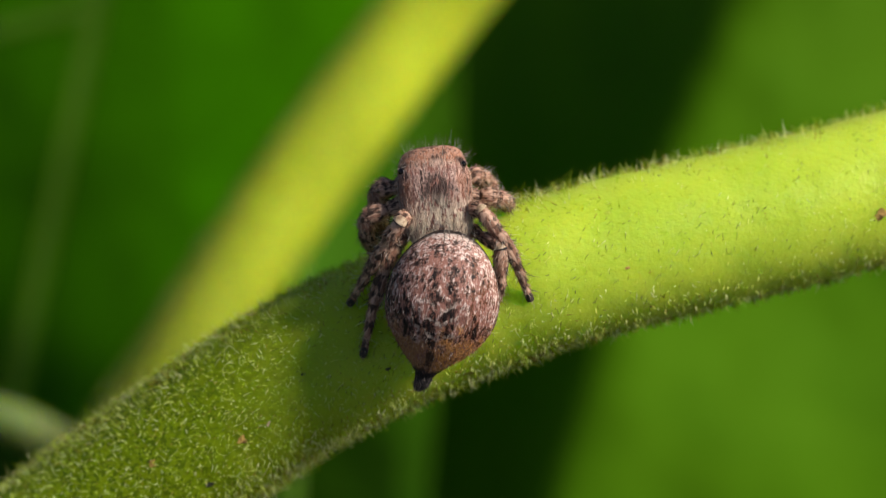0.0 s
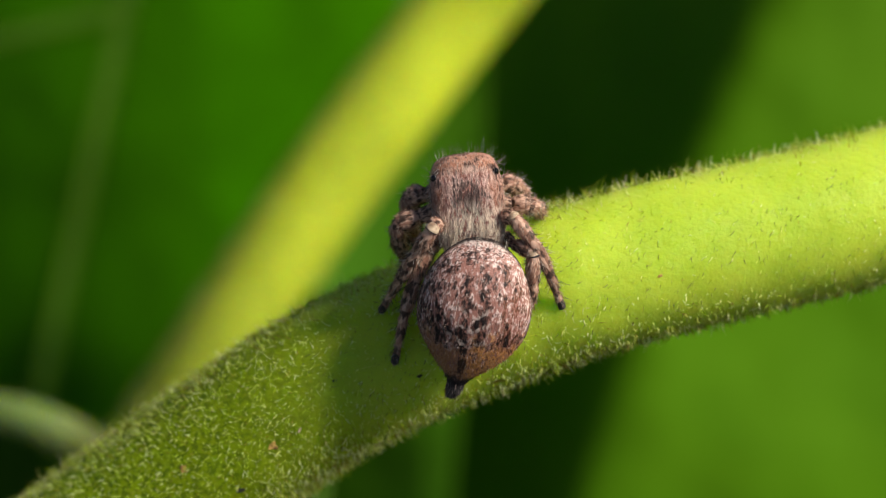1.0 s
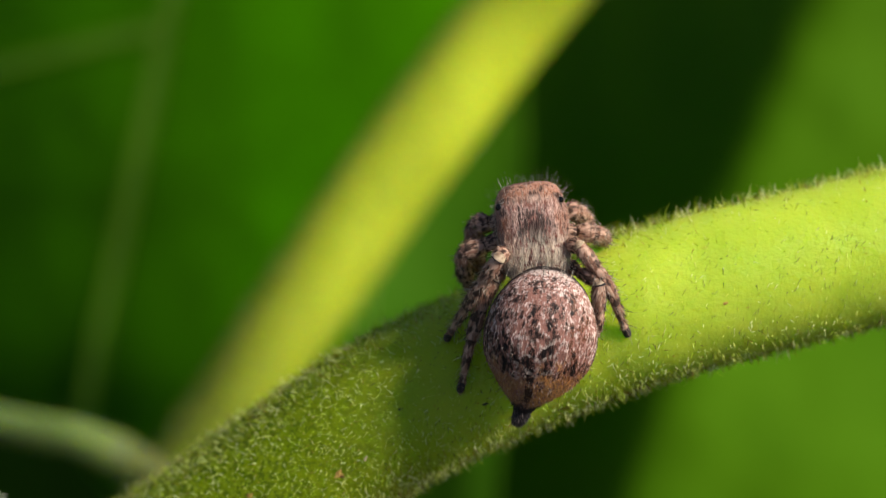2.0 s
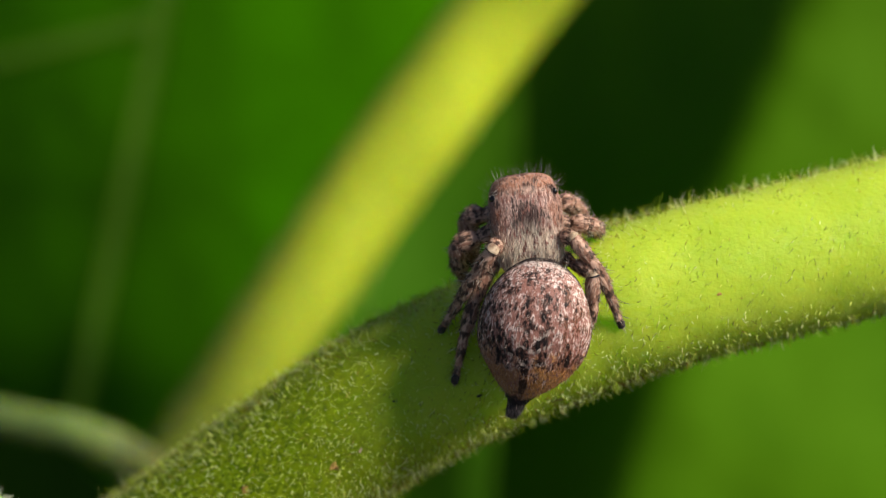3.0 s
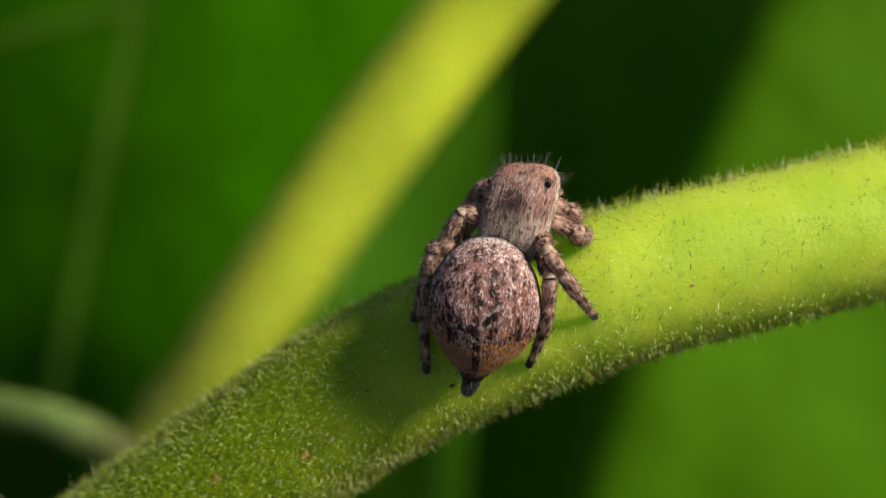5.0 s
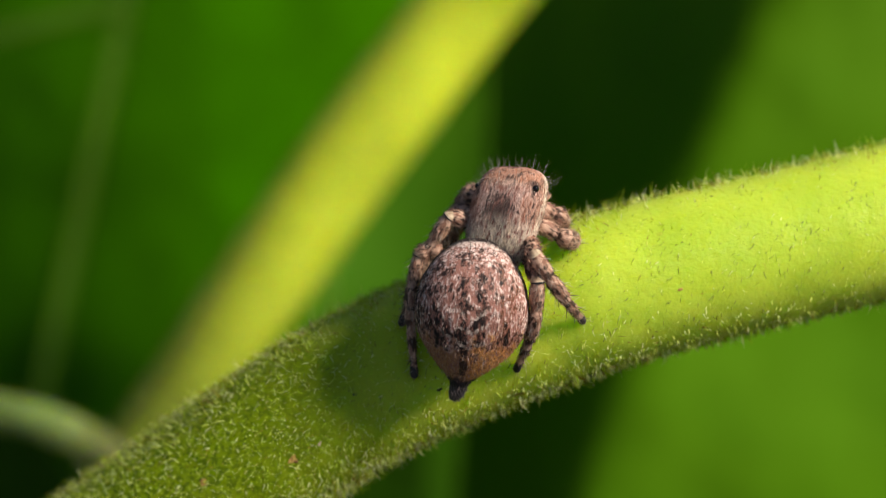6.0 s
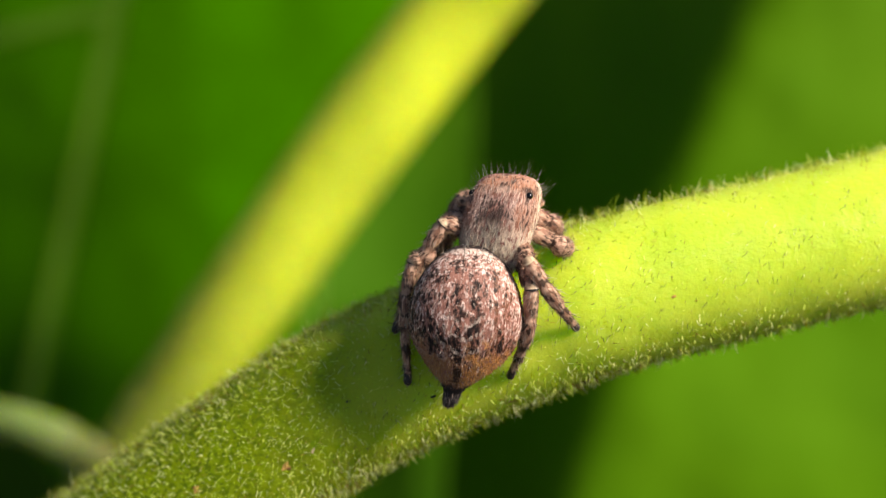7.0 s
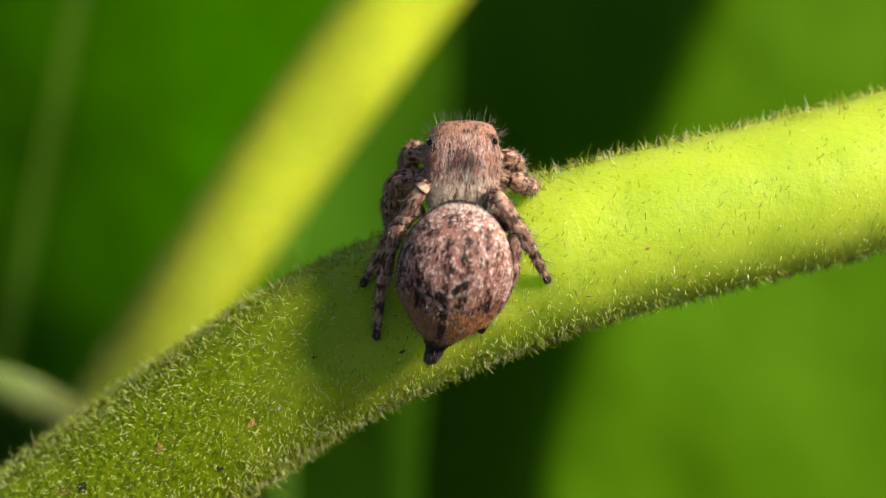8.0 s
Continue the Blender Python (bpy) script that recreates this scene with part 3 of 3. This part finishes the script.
def build_left_leaf():
    ob = thing("broad_leaf", "broad deep green leaf with pale raised midrib", "leaf", PLANE, "leaves behind the stem")
    def rib(y0, y1, shift):
        return [(rib_x(y) + shift, y) for y in np.linspace(y0, y1, 5)]

    # the blade: two panels left of the midrib, parted by a side vein, and one to its right
    part("blade", leaf_mesh("blade", [(-900, 480), (-900, 440), (-900, 400), (-900, 345), (-900, 300)], rib(745, 16, -13), left_depth, LEAF, seed=1, wave=0.9), ob)
    part("blade", leaf_mesh("blade", [(-900, 275), (-950, 120), (-900, -200), (-800, -400), (-700, -600)], rib(0, -500, -13), left_depth, LEAF, seed=1, wave=0.9), ob)
    part("blade", leaf_mesh("blade", [(40, 800), *rib(745, -500, 13)], [(330, 1150), (420, 900), (500, 640), (560, 300), (800, -30), (1100, -450)], left_depth, LEAF, seed=1, wave=0.9), ob)
    vein(ob, "midrib", [(rib_x(y), y) for y in (760, 500, 250, 0, -250, -500)], [1.5, 1.5, 1.5, 1.45, 1.3], left_depth, 1, 0.9, label="pale raised midrib")
    vein(ob, "side_vein", [(178, 8), (-100, 77), (-400, 158), (-900, 288)], [1.1, 1.0, 1.0, 0.9], left_depth, 1, 0.9, label="pale side vein")


def narrow_depth(x, y):
    across = max(x, 520) - 600
    low = min(max((y - 540) / 240, 0.0), 1.0)      # the lower half is twisted away from the sun
    return -192.0 + ACROSS * ((-0.3 * across + 0.0016 * across * across) * (1 - low) + low * (0.6 * (min(x, 705) - 705) + 0.35 * max(x - 705, 0)))


def build_narrow_leaf():
    ob = thing("narrow_leaf", "mid green leaf facing the sun, its outer edge turned away", "leaf", PLANE, "leaves behind the stem")
    a = [(400, 1150), (420, 800), (400, 300), (560, -150), (700, -500)]
    b = [(735, 1150), (758, 830), (806, 300), (808, -100), (790, -500)]
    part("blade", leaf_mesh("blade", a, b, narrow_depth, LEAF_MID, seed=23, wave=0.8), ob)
    vein(ob, "midrib", [(500, 1150), (520, 800), (540, 300), (690, -150), (745, -480)], [1.2, 1.2, 1.1, 0.9, 0.5], narrow_depth, 23, 0.8, "pale midrib")


def fold_x(y):
    return 1308 - 0.49 * y + 0.00015 * y * y


def right_depth(x, y):
    d = (x - fold_x(y)) * ACROSS
    soft = 1.9
    over = soft * math.log1p(math.exp(-d / soft)) if d > -60 else -d   # smooth ramp left of the fold
    return -190.0 - 1.35 * over - 0.06 * max(d, 0)


def build_right_leaf():
    ob = thing("broad_leaf", "broad light green leaf, folded, one half lit by the sun", "leaf", PLANE, "leaves behind the stem")
    a = [(560, 1300), (600, 800), (640, 200), (660, -600)]
    b = [(2300, 1250), (2450, 700), (2400, 100), (2100, -600)]
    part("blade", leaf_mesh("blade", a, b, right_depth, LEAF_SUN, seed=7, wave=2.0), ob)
    vein(ob, "midrib", [(1560, 1250), (1760, 700), (1900, 200), (2000, -400)], [1.8, 1.6, 1.3, 0.7], right_depth, 7, 2.0)


def low_depth(x, y):
    return -330.0 + 1.2 * (x + 200) * 0.125 + 0.5 * (441 - y) * 0.125


def build_low_leaf():
    # a leaf added behind to stand for the deep shade at the lower left
    ob = thing("broad_leaf", "large dark leaf added behind to fill the deep shade", "leaf", PLANE, "leaves behind the stem")
    a = [(-1200, 1300), (-1200, 800), (-1100, 200), (-900, -200)]
    b = [(700, 1300), (640, 900), (520, 300), (300, -200)]
    part("blade", leaf_mesh("blade", a, b, low_depth, LEAF_SHADE, seed=13), ob)
    vein(ob, "midrib", [(-300, 1300), (-280, 850), (-290, 250), (-300, -180)], [1.8, 1.6, 1.3, 0.8], low_depth, 13)


build_left_leaf()
build_narrow_leaf()
build_right_leaf()
build_low_leaf()


def build_ground():
    n = 60
    verts, faces = [], []
    for j in range(n + 1):
        for i in range(n + 1):
            x, y = (2 * i / n - 1), (2 * j / n - 1)
            x, y = math.copysign(abs(x) ** 4, x) * 400, math.copysign(abs(y) ** 4, y) * 400
            z = 0.004 * noise.noise(Vector((x * 9, y * 9, 0))) if max(abs(x), abs(y)) < 4 else 0.0
            verts.append((x, y, z))
    for j in range(n):
        for i in range(n):
            faces.append((j * (n + 1) + i, j * (n + 1) + i + 1, (j + 1) * (n + 1) + i + 1, (j + 1) * (n + 1) + i))
    tagged(new("ground", smooth_mesh("ground", verts, faces, SOIL)), "dark bare soil under the plants", "ground", "", "structure")


build_ground()


# ---- the spider ----
SPIDER_AT = Vector((0.0, -1.3, 2.1))          # millimetres in PLANE, on the stem's skin


def body_pose(back, front, spin=0.0):
    """A pose at front whose y runs from back to front; spin: degrees of roll about it, to the right."""
    y = (front - back).normalized()
    x = y.cross(Vector((0, 0, 1))).normalized()
    z = x.cross(y)
    m = Matrix((x, y, z)).transposed().to_4x4()
    return Matrix.Translation((front - SPIDER_AT) * MM) @ m @ pose(0, 0, 0, 0, spin, 0)


# stations of the abdomen: y, half width, height above and below the axis
ABDOMEN_ROWS = [(0.1, 0.049, 0.05, 0.1), (0.07, 0.33, 0.27, 0.28), (-0.08, 0.603, 0.5, 0.4), (-0.35, 0.894, 0.75, 0.55), (-0.74, 1.128, 0.93, 0.7), (-1.15, 1.264, 1.04, 0.82), (-1.62, 1.307, 1.07, 0.85), 
                (-2.04, 1.215, 0.99, 0.8), (-2.42, 1.001, 0.84, 0.7), (-2.78, 0.7, 0.62, 0.56), (-3.04, 0.418, 0.4, 0.42), (-3.22, 0.262, 0.27, 0.3), (-3.38, 0.185, 0.19, 0.22), (-3.48, 0.078, 0.08, 0.1)]
# stations of the carapace
CARAPACE_ROWS = [(-0.12, 0.05, -0.25, 0.4), (-0.08, 0.48, -0.08, 0.45), (0.1, 0.68, 0.12, 0.50), (0.45, 0.79, 0.33, 0.56), (0.9, 0.83, 0.47, 0.60), (1.35, 0.845, 0.51, 0.62), (1.75, 0.81, 0.47, 0.62),
                 (2.05, 0.76, 0.37, 0.60), (2.22, 0.66, 0.22, 0.55), (2.31, 0.46, 0.06, 0.45), (2.32, 0.05, -0.1, 0.3)]


def tip_bend(y):
    """How far the abdomen's tail end is bent to its side."""
    return -0.19 * max(-2.45 - y, 0.0) ** 1.3


def loft(name, rows, material, steps=90, sides=56, square=2.3, seed=0, uneven=0.012, bend=None):
    """A rounded body from stations of y, half width, height above, depth below; bend(y) shifts it sideways."""
    st = spline(rows, np.linspace(0, 1, steps))
    verts, faces = [], []
    for y, wd, up, dn in st:
        wd = max(wd, 0.01)
        for j in range(sides):
            a = 2 * math.pi * j / sides
            c, s = math.cos(a), math.sin(a)
            cx = math.copysign(abs(c) ** (2 / square), c)
            sz = math.copysign(abs(s) ** (2 / square), s)
            mid, half = (up - dn) / 2, max((up + dn) / 2, 0.01)
            p = Vector((cx * wd, y, mid + sz * half))
            p += Vector((cx, 0, sz)) * uneven * (noise.noise(p * 2.2 + Vector((seed, 0, 0))) + 0.5 * noise.noise(p * 7))
            p.x += bend(y) if bend else 0.0
            verts.append(p * MM)
    for i in range(steps - 1):
        for j in range(sides):
            faces.append((i * sides + j, i * sides + (j + 1) % sides, (i + 1) * sides + (j + 1) % sides, (i + 1) * sides + j))
    n = len(verts)
    verts += [Vector((bend(r[0]) if bend else 0.0, r[0], (r[2] - r[3]) / 2)) * MM for r in (st[0], st[-1])]
    faces += [((j + 1) % sides, j, n) for j in range(sides)]
    faces += [(n - sides + j, n - sides + (j + 1) % sides, n + 1) for j in range(sides)]
    me = smooth_mesh(name, verts, faces, material)
    bm = bmesh.new()
    bm.from_mesh(me)
    bmesh.ops.recalc_face_normals(bm, faces=bm.faces)
    bm.to_mesh(me)
    bm.free()
    return me


def coat(name, mesh, count, lean, length, radius, material, lift, seed, where=None, curl=0.3, stray=0.22):
    """Hairs that grow from a mesh and lean towards lean; lift: how far they stand up."""
    rng = np.random.default_rng(seed)
    area = np.array([p.area for p in mesh.polygons])
    pick = rng.choice(len(area), size=count, p=area / area.sum())
    roots, ways = [], []
    for i in pick:
        p = mesh.polygons[int(i)]
        co = [mesh.vertices[v].co for v in p.vertices]
        a, b = rng.uniform(0, 1, 2)
        q = (co[0] * (1 - a) + co[1] * a) * (1 - b) + (co[-1] * (1 - a) + co[-2] * a) * b
        q = q / MM
        if where and not where(q, p.normal):
            continue
        roots.append(tuple(q))
        ways.append(tuple(p.normal * lift + Vector(lean) + Vector(rng.normal(0, stray, 3))))
    n = len(roots)
    return hairs(name, roots, ways, rng.uniform(length[0], length[1], n), rng.uniform(radius * 0.7, radius * 1.3, n), material, curl, seed)


def ball(name, r, material, flat=1.0):
    bm = bmesh.new()
    bmesh.ops.create_uvsphere(bm, u_segments=20, v_segments=14, radius=r * MM)
    for v in bm.verts:
        v.co.z *= flat
    for f in bm.faces:
        f.smooth = True
    me = bpy.data.meshes.new(name)
    bm.to_mesh(me)
    bm.free()
    me.materials.append(material)
    return me


def limb(name, rows, material, seed, sides=18, steps=40):
    return tube(name, rows, steps, sides, material, 0.05, seed)


# legs: side, hip in the carapace's space, knee and foot when first seen, thickness
LEGS = (
    ("right", (0.50, 1.55, -0.35), px(848, 312, 1.5), (872, 366), 0.20),
    ("right", (0.55, 1.15, -0.40), px(878, 350, 2.0), (900, 370), 0.20),
    ("right", (0.55, 0.75, -0.40), px(851, 372, 3.0), (938, 531), 0.165),
    ("right", (0.45, 0.40, -0.40), px(886, 436, 2.9), (822, 618), 0.165),
    ("left", (-0.50, 1.55, -0.35), px(668, 338, 1.6), (692, 452), 0.23),
    ("left", (-0.55, 1.15, -0.40), px(650, 386, 2.0), (668, 466), 0.22),
    ("left", (-0.66, 0.75, -0.32), px(709, 392, 3.3), (618, 541), 0.165),
    ("left", (-0.62, 0.42, -0.30), px(704, 430, 2.5), (642, 631), 0.165),
)

# where each knee shows in the picture plane in each stance, in the order of LEGS
KNEES = {
    "shift": ((870, 330), (889, 380), (836, 396), (860, 451), (693, 326), (664, 368), (707, 376), (670, 422)),
    "turned": ((900, 350), (918, 390), (851, 411), (857, 456), (738, 309), (712, 345), (704, 346), (651, 414)),
    "last": ((878, 322), (900, 364), (852, 386), (880, 441), (702, 310), (676, 360), (722, 370), (686, 425)),
}

# the body's stances: abdomen tip and front, carapace back and front, roll of the carapace, turn of the carapace
STANCES = {
    "first": (px(760, 690, 2.5), px(799, 418, 3.2), px(779, 414, 2.9), px(762, 272, 1.9), 0, 0),
    "shift": (px(746, 682, 2.5), px(770, 411, 3.2), px(766, 408, 2.9), px(789, 265, 1.9), -7, 0),
    "turned": (px(730, 674, 2.5), px(750, 393, 3.2), px(779, 409, 2.9), px(822, 268, 1.9), -27, 0),
    "last": (px(750, 680, 2.5), px(794, 400, 3.2), px(788, 407, 2.9), px(792, 275, 1.9), -4, 0),
}
STANCE_TIMES = ((0.0, "first"), (3.68, "first"), (3.8, "shift"), (4.4, "shift"), (4.5, "turned"), (7.9, "turned"), (8.0, "last"))


def carapace_pose(s):
    back, front, roll, turn = STANCES[s][2:]
    m = body_pose(back, front)
    base = m @ Matrix.Translation(Vector((0, -(front - back).length * MM, 0)))
    return base @ pose(0, 0, 0, 0, roll, -turn)


def abdomen_pose(s):
    tip, front = STANCES[s][:2]
    return body_pose(tip, front)


def bent_leg(hip, knee, foot):
    """Poses of the two rigid segments: the upper one under the spider, the lower one under the upper."""
    out = []
    pole = knee - (hip + foot) / 2
    for p, q in ((hip, knee), (knee, foot)):
        y = (q - p).normalized()
        z = (pole - y * pole.dot(y)).normalized()
        m = Matrix((y.cross(z), y, z)).transposed().to_4x4()
        out.append(Matrix.Translation(p * MM) @ m)
    return out[0], out[0].inverted() @ out[1]


def stance_leg(s, n, hip, foot, h0, k0):
    """The leg in a stance: the foot stays, the knee swings to where it shows, and the hip end follows the carapace."""
    if s == "first":
        return bent_leg(h0, k0, foot)
    a, b = (k0 - h0).length, (foot - k0).length
    x, y = KNEES[s][n]
    heights = [0.8 + 0.02 * i for i in range(170)]
    w = min(heights, key=lambda w: abs((px(x, y, w) - SPIDER_AT - foot).length - b) - 0.02 * w)
    knee = px(x, y, w) - SPIDER_AT
    foot = knee + (foot - knee).normalized() * b
    hip = (carapace_pose(s) @ (Vector(hip) * MM)) / MM
    return bent_leg(knee + (hip - knee).normalized() * a, knee, foot)


def build_spider():
    spider = thing("jumping_spider", "brown mottled jumping spider with hairy body, sitting across the stem", "spider", PLANE @ Matrix.Translation(SPIDER_AT * MM))
    # abdomen
    me = loft("abdomen", ABDOMEN_ROWS, ABDOMEN, 120, 72, 2.1, 2, bend=tip_bend)
    ab = part("abdomen", me, spider, "rose-brown mottled abdomen with rusty rear and black tip", abdomen_pose("first"))
    tagged(part("scale_hair", coat("scale_hair", me, 15000, (0, -1, 0), (0.04, 0.09), 0.0065, ABDOMEN, 0.10, 3, None, 0.1, 0.14), ab, "flat lying scales"), kind="stuff")
    tagged(part("rim_bristle", coat("rim_bristle", me, 1500, (0, 0.9, 0.3), (0.16, 0.36), 0.0055, WISP, 0.8, 4, lambda q, n: q.y > -0.10 and q.z > 0.05), ab, "pale and dark bristles on the front rim"), kind="stuff")
    tagged(part("down", coat("down", me, 500, (0, -0.8, 0), (0.10, 0.20), 0.004, DOWN, 0.6, 5), ab), kind="stuff")
    for side in (-1, 1):
        rows = [(tip_bend(y) + side * x, y, z, r) for x, y, z, r in ((0.07, -3.30, 0.04, 0.13), (0.07, -3.44, 0.05, 0.125), (0.06, -3.56, 0.06, 0.10), (0.05, -3.66, 0.05, 0.06), (0.05, -3.71, 0.04, 0.02))]
        sp = tube("spinneret", rows, 18, 14, TIP, 0.06, side)
        sp = part("spinneret", sp, ab, "grey-black hairy spinneret")
        tagged(part("spinneret_hair", coat("spinneret_hair", sp.data, 500, (0, -1, 0), (0.06, 0.13), 0.004, GREY_HAIR, 0.25, 90 + side), sp), kind="stuff")
    # carapace
    me = loft("carapace", CARAPACE_ROWS, CARAPACE, 90, 60, 2.6, 5)
    ca = part("carapace", me, spider, "pinkish brown hairy carapace", carapace_pose("first"))
    tagged(part("hair_coat", coat("hair_coat", me, 15000, (0, -1, 0), (0.08, 0.16), 0.0052, CARAPACE, 0.13, 6, None, 0.2, 0.16), ca, "lying hair"), kind="stuff")
    tagged(part("bristle", coat("bristle", me, 420, (0, 0.7, 0.2), (0.18, 0.46), 0.0027, WISP, 0.8, 7, lambda q, n: q.y > 1.45), ca, "long thin pale and dark bristles"), kind="stuff")
    tagged(part("neck_hair", coat("neck_hair", me, 1600, (0, -1, 0.05), (0.2, 0.36), 0.0052, NECK_HAIR, 0.12, 10, lambda q, n: q.y < 0.35 and q.z > -0.2, 0.2, 0.14), ca, "pale and dark neck hair"), kind="stuff")
    tagged(part("down", coat("down", me, 500, (0, -0.6, 0), (0.12, 0.24), 0.004, DOWN, 0.7, 8), ca), kind="stuff")
    for s in (-1, 1):
        for x, y, z, r in ((0.72, 1.60, 0.29, 0.086), (0.60, 2.05, -0.05, 0.11), (0.28, 2.20, -0.18, 0.19)):
            part("eye", ball("eye", r, EYE), ca, "glossy black eye", Matrix.Translation(Vector((s * x, y, z)) * MM))
        for rows, nm in (([(0.22, 2.15, -0.45, 0.2), (0.24, 2.3, -0.7, 0.17), (0.2, 2.3, -0.95, 0.06)], "fang_base"), ([(0.45, 1.85, -0.55, 0.12), (0.5, 2.05, -0.75, 0.12), (0.48, 2.2, -0.95, 0.1), (0.42, 2.2, -1.1, 0.04)], "palp")):
            part(nm, limb(nm, [(s * a, b, c, d) for a, b, c, d in rows], LEG, 9, 14, 18), ca)
    # legs
    rng = np.random.default_rng(12)
    c0 = carapace_pose("first")
    legs = []
    for n, (side, hip, knee, foot, r) in enumerate(LEGS):
        h0 = (c0 @ (Vector(hip) * MM)) / MM
        k0 = knee - SPIDER_AT
        kk = (DIST - 1.6) / DIST
        f, _ = on_stem((foot[0] - 784) * 0.014013 * kk, (441 - foot[1]) * 0.014013 * kk, 0.03)
        f = Vector(f) - SPIDER_AT
        up, low = bent_leg(h0, k0, f)
        a, b = (k0 - h0).length, (f - k0).length
        me = limb("leg", [(0, -0.05, 0, r * 0.8), (0, a * 0.22, 0.02, r * 0.98), (0, a * 0.42, 0.02, r * 0.92), (0, a * 0.52, 0, r * 0.72), (0, a * 0.60, 0, r * 0.86), (0, a * 0.76, 0.03, r * 1.14), (0, a * 0.90, 0.02, r * 1.06),
                          (0, a, 0, r * 0.80), (0, a + r * 0.3, -0.02, r * 0.55), (0, a + r * 0.5, -0.02, r * 0.2)], LEG, n, 20, 60)
        leg = part("leg", me, spider, "brown banded hairy leg", up)
        tagged(part("leg_hair", coat("leg_hair", me, 600, (0, 0.8, 0), (0.07, 0.15), 0.006, LEG, 0.35, 20 + n), leg), kind="stuff")
        bow = (0.10 if side == "right" else 0.05) * b
        rows = [(0, -r * 0.72, 0, r * 0.25), (0, -r * 0.6, 0, r * 0.52), (0, -r * 0.35, 0, r * 0.74), (0, 0, 0, r * 0.86), (0, b * 0.10, bow * 0.4, r * 1.05), (0, b * 0.20, bow * 0.75, r * 0.96), (0, b * 0.24, bow * 0.85, r * 0.80), (0, b * 0.30, bow, r * 0.98), (0, b * 0.44, bow, r * 1.0), (0, b * 0.54, bow, r * 0.80),
                (0, b * 0.58, bow * 0.9, r * 0.62), (0, b * 0.66, bow * 0.75, r * 0.68), (0, b * 0.78, bow * 0.45, r * 0.56), (0, b * 0.82, bow * 0.35, r * 0.46), (0, b * 0.93, bow * 0.1, r * 0.5), (0, b, 0, r * 0.3)]
        me = limb("lower_leg", rows, LEG, 30 + n, 18, 60)
        shin = part("lower_leg", me, leg, "", low)
        # hair, spines, foot brush and ring are part of the lower leg's mesh
        pieces = [coat("h", me, 1000, (0, 0.8, 0), (0.06, 0.14), 0.006, LEG, 0.35, 40 + n), coat("d", me, 200, (0, 0.6, 0), (0.14, 0.30), 0.004, WISP, 0.7, 50 + n), coat("s", me, 11, (0, 0.7, 0), (0.25, 0.42), 0.009, BRISTLE, 0.8, 60 + n, lambda q, nn: q.y > b * 0.3),
                  limb("t", [(0, b * 0.90, bow * 0.18, r * 0.48), (0, b * 0.94, bow * 0.1, r * 0.58), (0, b * 0.99, 0, r * 0.55), (0, b * 1.01, 0, r * 0.2)], TIP, 80 + n, 14, 12)]
        if n in (2, 3, 6, 7):   # a pale knee
            pieces.append(limb("r", [(0, -r * 0.82, 0, r * 0.18), (0, -r * 0.74, 0, r * 0.42), (0, -r * 0.55, 0, r * 0.68), (0, -r * 0.3, 0, r * 0.88), (0, 0, bow * 0.05, r * 0.97), (0, r * 0.2, bow * 0.12, r * (0.8 if n == 2 else 0.98))], RING, 70 + n, 18, 14))
        if n in (3, 6, 7):   # with a dark line
            pieces.append(limb("k", [(0, r * 0.22, bow * 0.12, r * 0.9), (0, r * 0.26, bow * 0.14, r * 1.03), (0, r * 0.32, bow * 0.16, r * 0.9)], TIP, 75 + n, 18, 8))
        bm = bmesh.new()
        bm.from_mesh(me)
        for q in pieces:
            me.materials.append(q.materials[0])
            before = len(bm.faces)
            bm.from_mesh(q)
            bm.faces.ensure_lookup_table()
            for fc in bm.faces[before:]:
                fc.material_index = len(me.materials) - 1
        bm.to_mesh(me)
        bm.free()
        legs.append((leg, shin, hip, f, h0, k0))
    return ab, ca, legs


SPIDER_ABDOMEN, SPIDER_CARAPACE, SPIDER_LEGS = build_spider()


def motions():
    """The spider turns on its planted feet."""
    walk(SPIDER_ABDOMEN, [(t, abdomen_pose(s)) for t, s in STANCE_TIMES])
    walk(SPIDER_CARAPACE, [(t, carapace_pose(s)) for t, s in STANCE_TIMES])
    for n, (leg, shin, hip, foot, h0, k0) in enumerate(SPIDER_LEGS):
        rows = [(t, stance_leg(s, n, hip, foot, h0, k0)) for t, s in STANCE_TIMES]
        walk(leg, [(t, m[0]) for t, m in rows])
        walk(shin, [(t, m[1]) for t, m in rows])


motions()
